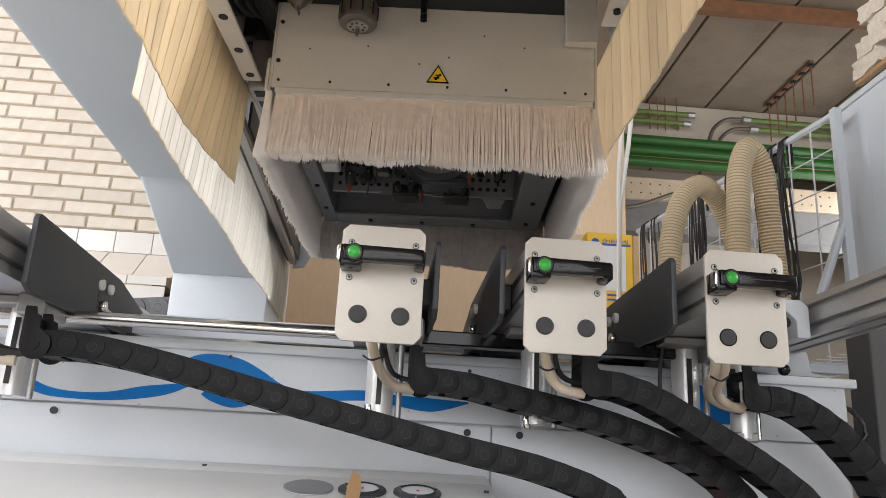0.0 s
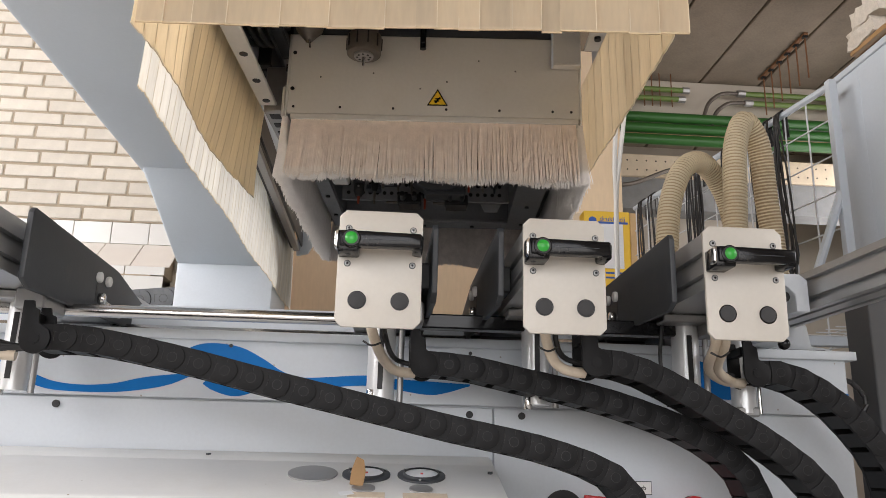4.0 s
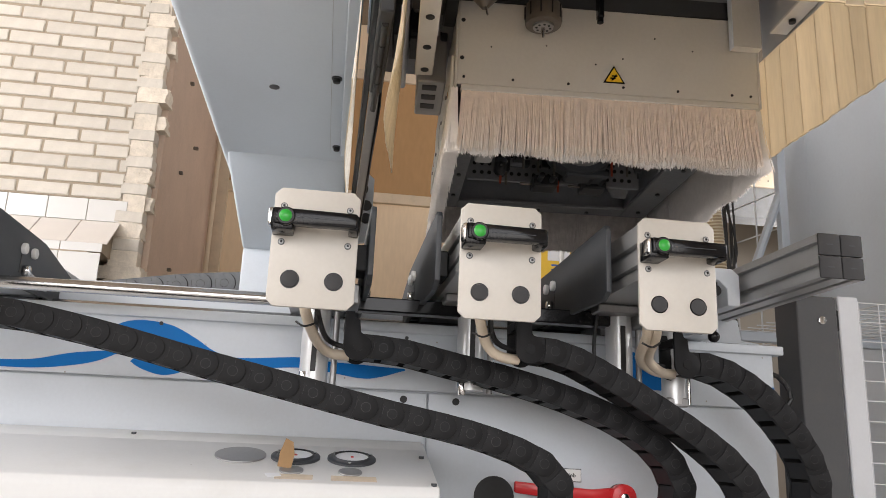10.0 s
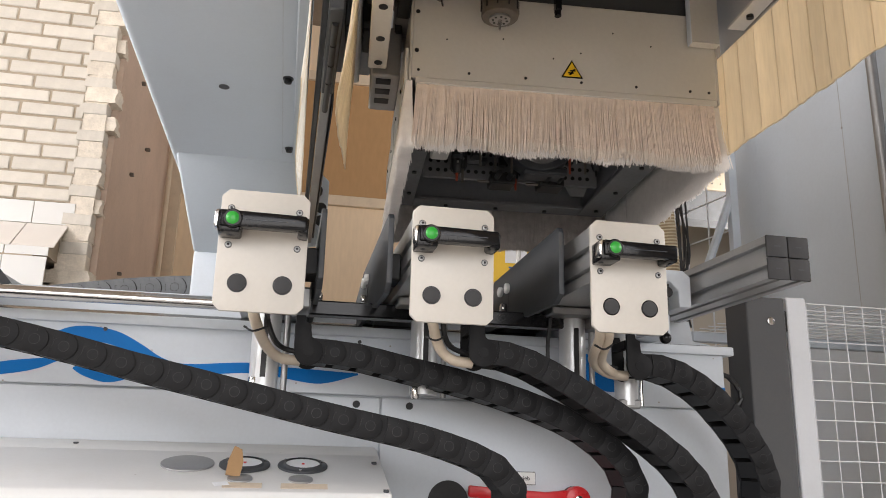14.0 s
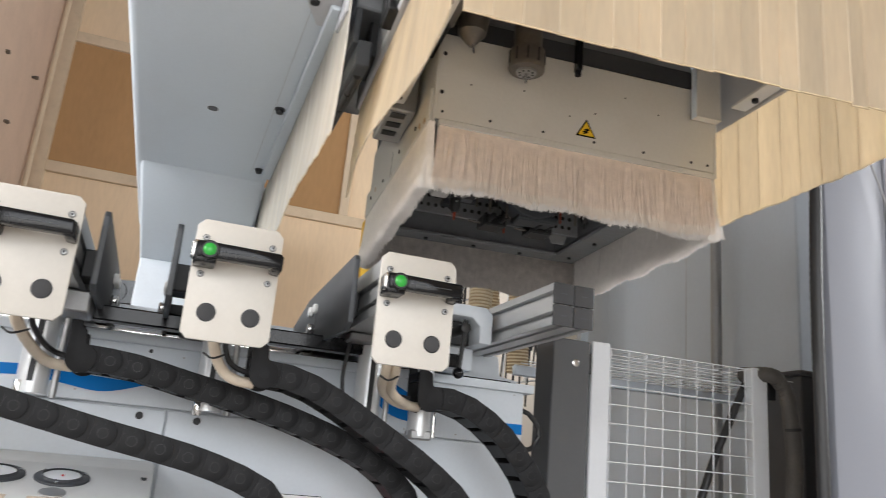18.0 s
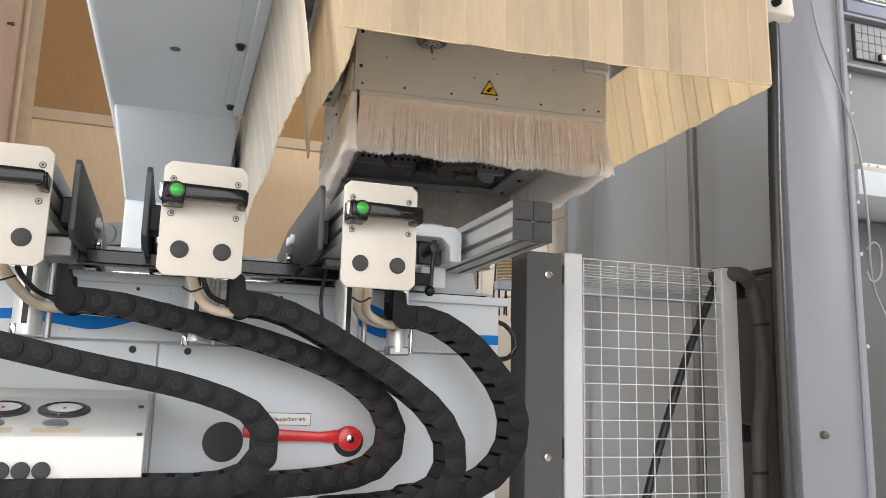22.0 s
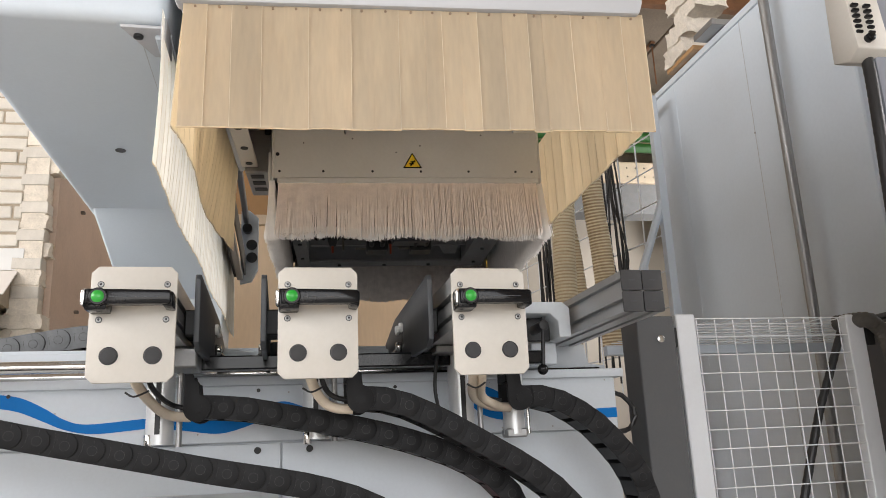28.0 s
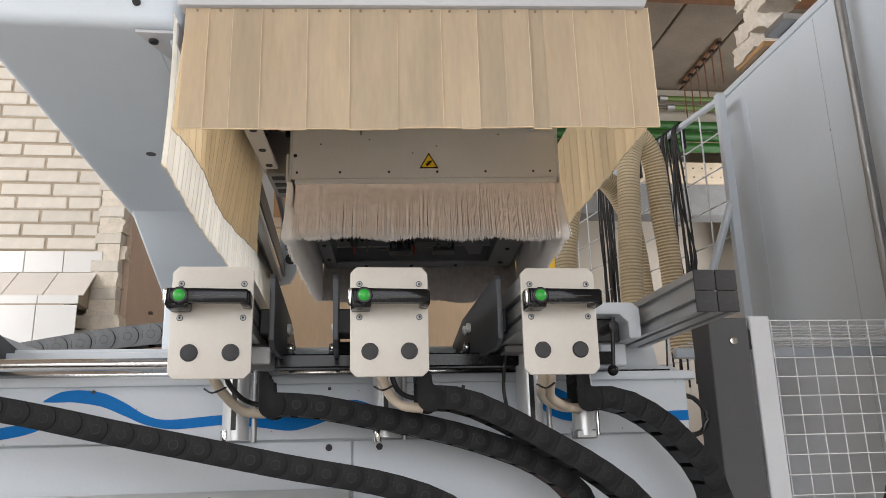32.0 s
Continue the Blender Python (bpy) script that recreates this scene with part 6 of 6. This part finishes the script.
part("hanger_rail", bm_box(3.49, 3.53, 6.37, 7.28, 4.595, 4.617, 0.003), M_RUST, hang)
for i in range(6):
    y = 6.40 + 0.16 * i
    part("hanger_rod", bm_cyl((3.51, y, 4.18), (3.51, y, 4.60), 0.007, seg=8), M_RUST, hang)
    part("rod_nut", bm_box(3.49, 3.53, y - 0.02, y + 0.02, 4.575, 4.596), M_CHARCOAL, hang)
for x in (2.3, 2.38, 2.46, 2.58):
    tagged(part("hanger_rod", bm_cyl((x, 7.28, 4.25), (x, 7.28, 4.61), 0.006, seg=8), M_RUST, None), "rusty threaded rod holding the pipes", "rod", "pipe rods")

# ---- column, pendant and operator console ----
col = thing("enclosure_column", "pale blue-grey folded sheet-metal column", "column")
part("column_body", bm_box(1.448, 1.655, 1.60, 1.640, FLOOR, 2.6, 0.010, 2), M_COLUMN, col)
part("column_edge", bm_box(1.632, 1.652, 1.590, 1.602, FLOOR, 2.6, 0.004), M_COLUMN, col, "lighter folded edge")
for z in (0.945, 1.17, 1.30, 1.53, 1.585, 1.63, 1.70):
    part("clip", bm_box(1.652, 1.658, 1.588, 1.600, z, z + 0.010, 0.002), M_WHITE, col)
part("knob", bm_cyl((1.512, 1.588, 0.742), (1.512, 1.602, 0.742), 0.009, seg=14, bevel=0.002), M_BRONZE, col)
pend = thing("control_pendant", "cream control pendant with emergency stop and rocker keys", "control pendant")
part("pendant_body", bm_prism([(1.58, 1.76), (1.62, 1.74), (1.67, 1.76), (1.66, 1.98), (1.60, 1.98)], "x", 1.388, 1.480, 0.004), M_PLATE, pend)
es = part("stop_collar", bm_cyl((1.405, 1.592, 1.955), (1.405, 1.565, 1.96), 0.022, seg=24), M_YELLOW, pend, "yellow collar")
part("stop_button", bm_cyl((1.405, 1.568, 1.958), (1.405, 1.545, 1.962), 0.019, seg=24, bevel=0.004), M_RED, es, "red emergency stop")
for i in range(6):
    part("key", bm_box(1.393, 1.411, 1.578, 1.59, 1.80 + 0.0145 * i, 1.808 + 0.0145 * i, 0.002), M_BLACK, pend)
    part("key", bm_box(1.427, 1.445, 1.578, 1.59, 1.80 + 0.0145 * i, 1.808 + 0.0145 * i, 0.002), M_BLACK, pend)
part("rotary_knob", bm_cyl((1.420, 1.565, 1.785), (1.420, 1.59, 1.785), 0.011, seg=16, bevel=0.002), M_BLACK, pend)
tagged(part("pendant_cable", bm_tube([(1.440, 1.620, 1.78), (1.434, 1.61, 1.70), (1.420, 1.60, 1.55), (1.410, 1.60, 1.3), (1.407, 1.60, 0.9), (1.407, 1.60, FLOOR)], 0.0140, 12, 0.01, 0.06), M_CABLE, None), "thick black corrugated pendant cable", "cable")
ribbed = thing("floor_hose", "dark ribbed hose beside the column", "hose")
part("hose_wall", bm_tube([(1.545, 2.02, 1.168), (1.575, 1.945, 1.165), (1.603, 1.94, 1.150), (1.627, 1.935, 1.105), (1.640, 1.93, 0.955), (1.632, 1.93, 0.83), (1.615, 1.93, 0.70), (1.60, 1.93, 0.25)], 0.020, 12, 0.0065, 0.10), M_HOSE_GREY, ribbed)
part("cuff", bm_cyl((1.600, 1.93, 0.20), (1.600, 1.93, 0.30), 0.024, seg=16), M_CHARCOAL, ribbed)
for z in (1.02, 0.62):
    part("strap", bm_cyl((1.638 if z > 1 else 1.612, 1.93, z), (1.637 if z > 1 else 1.611, 1.93, z + 0.008), 0.0228, seg=16), M_CHARCOAL, ribbed)
tagged(part("thin_cable", bm_tube([(1.54, 1.592, 2.3), (1.53, 1.588, 2.0), (1.55, 1.584, 1.75), (1.60, 1.578, 1.60), (1.645, 1.572, 1.45), (1.665, 1.575, 1.25), (1.69, 1.60, 1.15), (1.725, 1.62, 1.08), (1.80, 1.64, 1.0), (1.95, 1.7, 0.95)], 0.003, 8, 0.02), M_CABLEGREY, None), "thin grey cable drooping over the column edge", "cable")
tagged(part("thin_cable_loop", bm_tube([(1.68, 1.60, 1.19), (1.705, 1.60, 1.21), (1.725, 1.60, 1.19), (1.72, 1.60, 1.13), (1.69, 1.60, 1.11), (1.675, 1.60, 1.14)], 0.003, 8, 0.01), M_CABLEGREY, None), "loop of thin grey cable", "cable")
op = thing("operator_console", "grey operator console with clear window, grid pad and shelf", "operator console")
part("console_back", bm_box(1.665, 2.8, 1.80, 1.86, FLOOR, 2.6, 0.003), M_CONSOLE, op)
part("console_lower", bm_box(1.668, 2.8, 1.78, 1.80, FLOOR, 1.31, 0.002), M_POST, op)
part("window_frame", bm_box(1.862, 2.6, 1.778, 1.80, 1.940, 1.982, 0.004), M_FRAME, op, "blue-grey window frame")
part("window_frame", bm_box(1.862, 1.918, 1.778, 1.80, 1.983, 2.58, 0.004), M_FRAME, op)
part("frame_bead", bm_box(1.919, 1.926, 1.776, 1.785, 1.983, 2.56, 0.002), M_CABINET, op)
part("frame_bead", bm_box(1.919, 2.58, 1.776, 1.785, 1.983, 1.990, 0.002), M_CABINET, op)
part("window_pane", bm_box(1.927, 2.58, 1.782, 1.787, 1.991, 2.56, 0.001), M_GLASS, op, "clear plastic window pane")
# flat olive sheet painted in place of the outdoor view reflected by the pane
part("view_sheet", bm_box(1.928, 2.5, 1.790, 1.7925, 2.00, 2.50), M_OLIVE_SHEET, op)
part("console_lip", bm_box(1.668, 2.8, 1.775, 1.80, 1.926, 1.936, 0.002), M_COLUMN, op)
part("console_lip", bm_box(1.668, 2.8, 1.772, 1.80, 1.766, 1.776, 0.002), M_COLUMN, op)
pad = part("grid_pad", bm_box(1.896, 2.190, 1.790, 1.80, 1.803, 1.915, 0.002), M_DARK, op, "grey pad with square grid")
for i in range(12):
    for j in range(4):
        part("grid_square", bm_box(1.898 + 0.0243 * i, 1.9212 + 0.0243 * i, 1.787, 1.7905, 1.805 + 0.0272 * j, 1.8312 + 0.0272 * j, 0.001), M_PAD, pad)
part("white_key", bm_box(1.985, 2.002, 1.776, 1.788, 1.809, 1.826, 0.002), M_WHITE, pad)
part("key_socket", bm_box(1.978, 1.985, 1.776, 1.788, 1.807, 1.826, 0.001), M_CHARCOAL, pad)
part("shelf_board", bm_prism([(1.60, 1.395), (1.80, 1.405), (1.80, 1.32), (1.60, 1.33)], "x", 1.670, 2.6, 0.003), M_CABINET, op)
key = thing("keyboard_tray", "cream keyboard with a paper on the console shelf", "keyboard")
part("keyboard_body", bm_prism([(1.63, 1.402), (1.76, 1.412), (1.76, 1.432), (1.63, 1.418)], "x", 1.71, 2.1, 0.003), M_PLATE, key)
part("paper_sheet", bm_box(1.76, 1.9, 1.66, 1.75, 1.434, 1.438), M_PAPER, key)
for i in range(12):
    for j in range(3):
        part("keycap", bm_box(1.722 + 0.03 * i, 1.746 + 0.03 * i, 1.638 + 0.036 * j, 1.668 + 0.036 * j, 1.42 + 0.003 * j, 1.427 + 0.003 * j, 0.001), M_WHITE, key)

# ---- masonry pieces: bricks, broken edge, tiles ----
BL, BH, JT = 0.262, 0.066, 0.013


def piece_mesh(w, d, h, seed, rough, material, name):
    bm = bm_box(0, w, 0, d, 0, h, 0.004)
    rng = random.Random(seed)
    for v in bm.verts:
        v.co += Vector((rng.uniform(-rough, rough), rng.uniform(-rough, rough) * 0.7, rng.uniform(-rough, rough)))
    return mesh_of(bm, material, False, name)


FULL = [piece_mesh(BL, 0.05, BH, s, 0.0022, M_BRICK, "brick") for s in range(5)]
HALF = [piece_mesh(BL / 2 - JT / 2, 0.05, BH, s, 0.0022, M_BRICK, "brick") for s in range(3)]
rng = random.Random(3)
for row in range(33):
    z = 2.037 + row * (BH + JT)
    if z > 4.55:
        break
    shift = (0.0, 0.5, 0.17, 0.66)[row % 4] * (BL + JT)
    x = -1.345 - shift
    if shift:
        wgap = shift - JT
        me = HALF[row % 3]
        b = part("brick", me, None, brick_wall, at=pose(x + JT, WALL_Y - 0.004, z) @ Matrix.Diagonal((max(0.3, wgap / (BL / 2 - JT / 2)), 1, 1, 1)))
    for k in range(8):
        x0 = x - (k + 1) * (BL + JT) + JT
        part("brick", FULL[rng.randrange(5)], None, brick_wall, at=pose(x0, WALL_Y - 0.004 + rng.uniform(-0.002, 0.002), z))


def broken_mesh(seed):
    bm = bmesh.new()
    bmesh.ops.create_cube(bm, size=1, matrix=Matrix.Translation((0.08, 0.055, 0.036)) @ Matrix.Diagonal((0.160, 0.11, 0.072, 1)))
    bmesh.ops.subdivide_edges(bm, edges=bm.edges, cuts=5, use_grid_fill=True)
    for v in bm.verts:
        push = 0.009 * noise.noise_vector(v.co * 21 + Vector((seed * 7.1, 0, 0))) + 0.005 * noise.noise_vector(v.co * 70 + Vector((0, seed * 3.3, 0)))
        push.z *= 0.55
        if v.co.x > 0.12:
            push.x -= 0.025 * abs(noise.noise(v.co * 15 + Vector((seed * 2.7, 1, 0))))
        v.co += push
    return mesh_of(bm, M_BROKEN, True, "broken_brick")


BROKEN = [broken_mesh(s) for s in range(9)]
edge = tagged(part("wall_broken_edge", bm_box(-1.36, -1.222, WALL_Y + 0.004, WALL_Y + 0.13, FLOOR, 4.62), M_BROKEN, None), "rough broken brick edge of the wall opening", "wall", kind="structure")
z, i = 1.2, 0
while z < 4.55:
    sh = rng.uniform(-0.018, 0.012) - max(0, (2.03 - z)) * 0.05
    if i % 2 and z > 1.75:
        # a sound brick that runs on to the broken edge
        part("brick", FULL[i % 5], None, edge, at=pose(-1.352 + sh, WALL_Y - 0.005, z, 0, rng.uniform(-0.8, 0.8), 0) @ Matrix.Diagonal((rng.uniform(0.50, 0.58), 2.2, 1, 1)))
        z += BH + JT
        i += 1
        continue
    part("broken_brick", BROKEN[rng.randrange(9)], None, edge, at=pose(-1.340 + sh, WALL_Y + rng.uniform(-0.004, 0.016), z - 0.004, rng.uniform(-3, 3), rng.uniform(-2.5, 2.5), rng.uniform(-5, 5)) @ Matrix.Diagonal((rng.uniform(0.82, 1.12), 1, rng.choice((1.04, 1.08, 1.12, 1.18)), 1)))
    if z < 1.62:
        part("broken_brick", BROKEN[i % 9], None, edge, at=pose(-1.47 + sh * 0.6, WALL_Y - 0.002, z, rng.uniform(-3, 3), rng.uniform(-3, 3), rng.uniform(-6, 6)))
    z += BH + JT
    i += 1
tiles = setting("wall_tiled", bm_prism([(WALL_Y + 0.01, 2.03), (WALL_Y + 0.01, 1.905), (WALL_Y - 0.19, 1.735), (WALL_Y - 0.19, 1.70), (WALL_Y + 0.11, 1.70), (WALL_Y + 0.11, 2.03)], "x", -5, -1.36), M_MORTAR, "white tiled ledge below the brick wall", "wall")
TW = 0.205
T_UP = mesh_of(bm_box(0, TW - 0.004, 0, 0.008, 0, 0.120, 0.0015), M_TILE, False, "tile")
# sloping tiles: white tile with pink reflected light put into its colour
T_SLOPE = mesh_of(bm_box(0, TW - 0.004, 0, 0.008, 0, 0.252, 0.0015), M_TILE_PINKLIT, False, "tile")
T_LOW = mesh_of(bm_box(0, TW - 0.004, 0, 0.008, 0, 0.045, 0.0015), M_TILE, False, "tile")
T_BIG = mesh_of(bm_box(0, TW - 0.004, 0, 0.008, 0, TW - 0.004, 0.0015), M_TILE, False, "tile")
for k in range(10):
    x = -1.46 - TW * (k + 0.25)
    part("tile", T_UP, None, tiles, at=pose(x, WALL_Y, 1.907))
    part("tile", T_SLOPE, None, tiles, at=pose(x - 0.02, WALL_Y - 0.190, 1.742, -49.6))
    part("tile", T_LOW, None, tiles, at=pose(x - 0.04, WALL_Y - 0.20, 1.692))
    for j in range(4):
        part("tile", T_BIG, None, tiles, at=pose(x - 0.04, WALL_Y - 0.210, 1.688 - TW * (j + 1)))
for y, z in ((5.2, 3.05), (5.2, 2.43), (5.22, 1.80), (5.6, 2.75), (6.1, 3.3)):
    nl = thing("wall_nail", "rusty bracket stub in the plaster reveal", "nail", group="stubs in the reveal")
    part("stub", bm_cyl((-1.235, y, z), (-1.185, y - 0.01, z), 0.010, seg=8), M_BRONZE, nl)
    part("stub_head", bm_box(-1.205, -1.175, y - 0.022, y + 0.012, z - 0.009, z + 0.009, 0.003), M_BRONZE, nl)
tagged(part("reveal_pipe", bm_cyl((-1.20, 6.6, FLOOR), (-1.20, 6.6, 4.6), 0.02, seg=12), M_TRIM, None), "painted pipe up the reveal corner", "pipe")

motions()
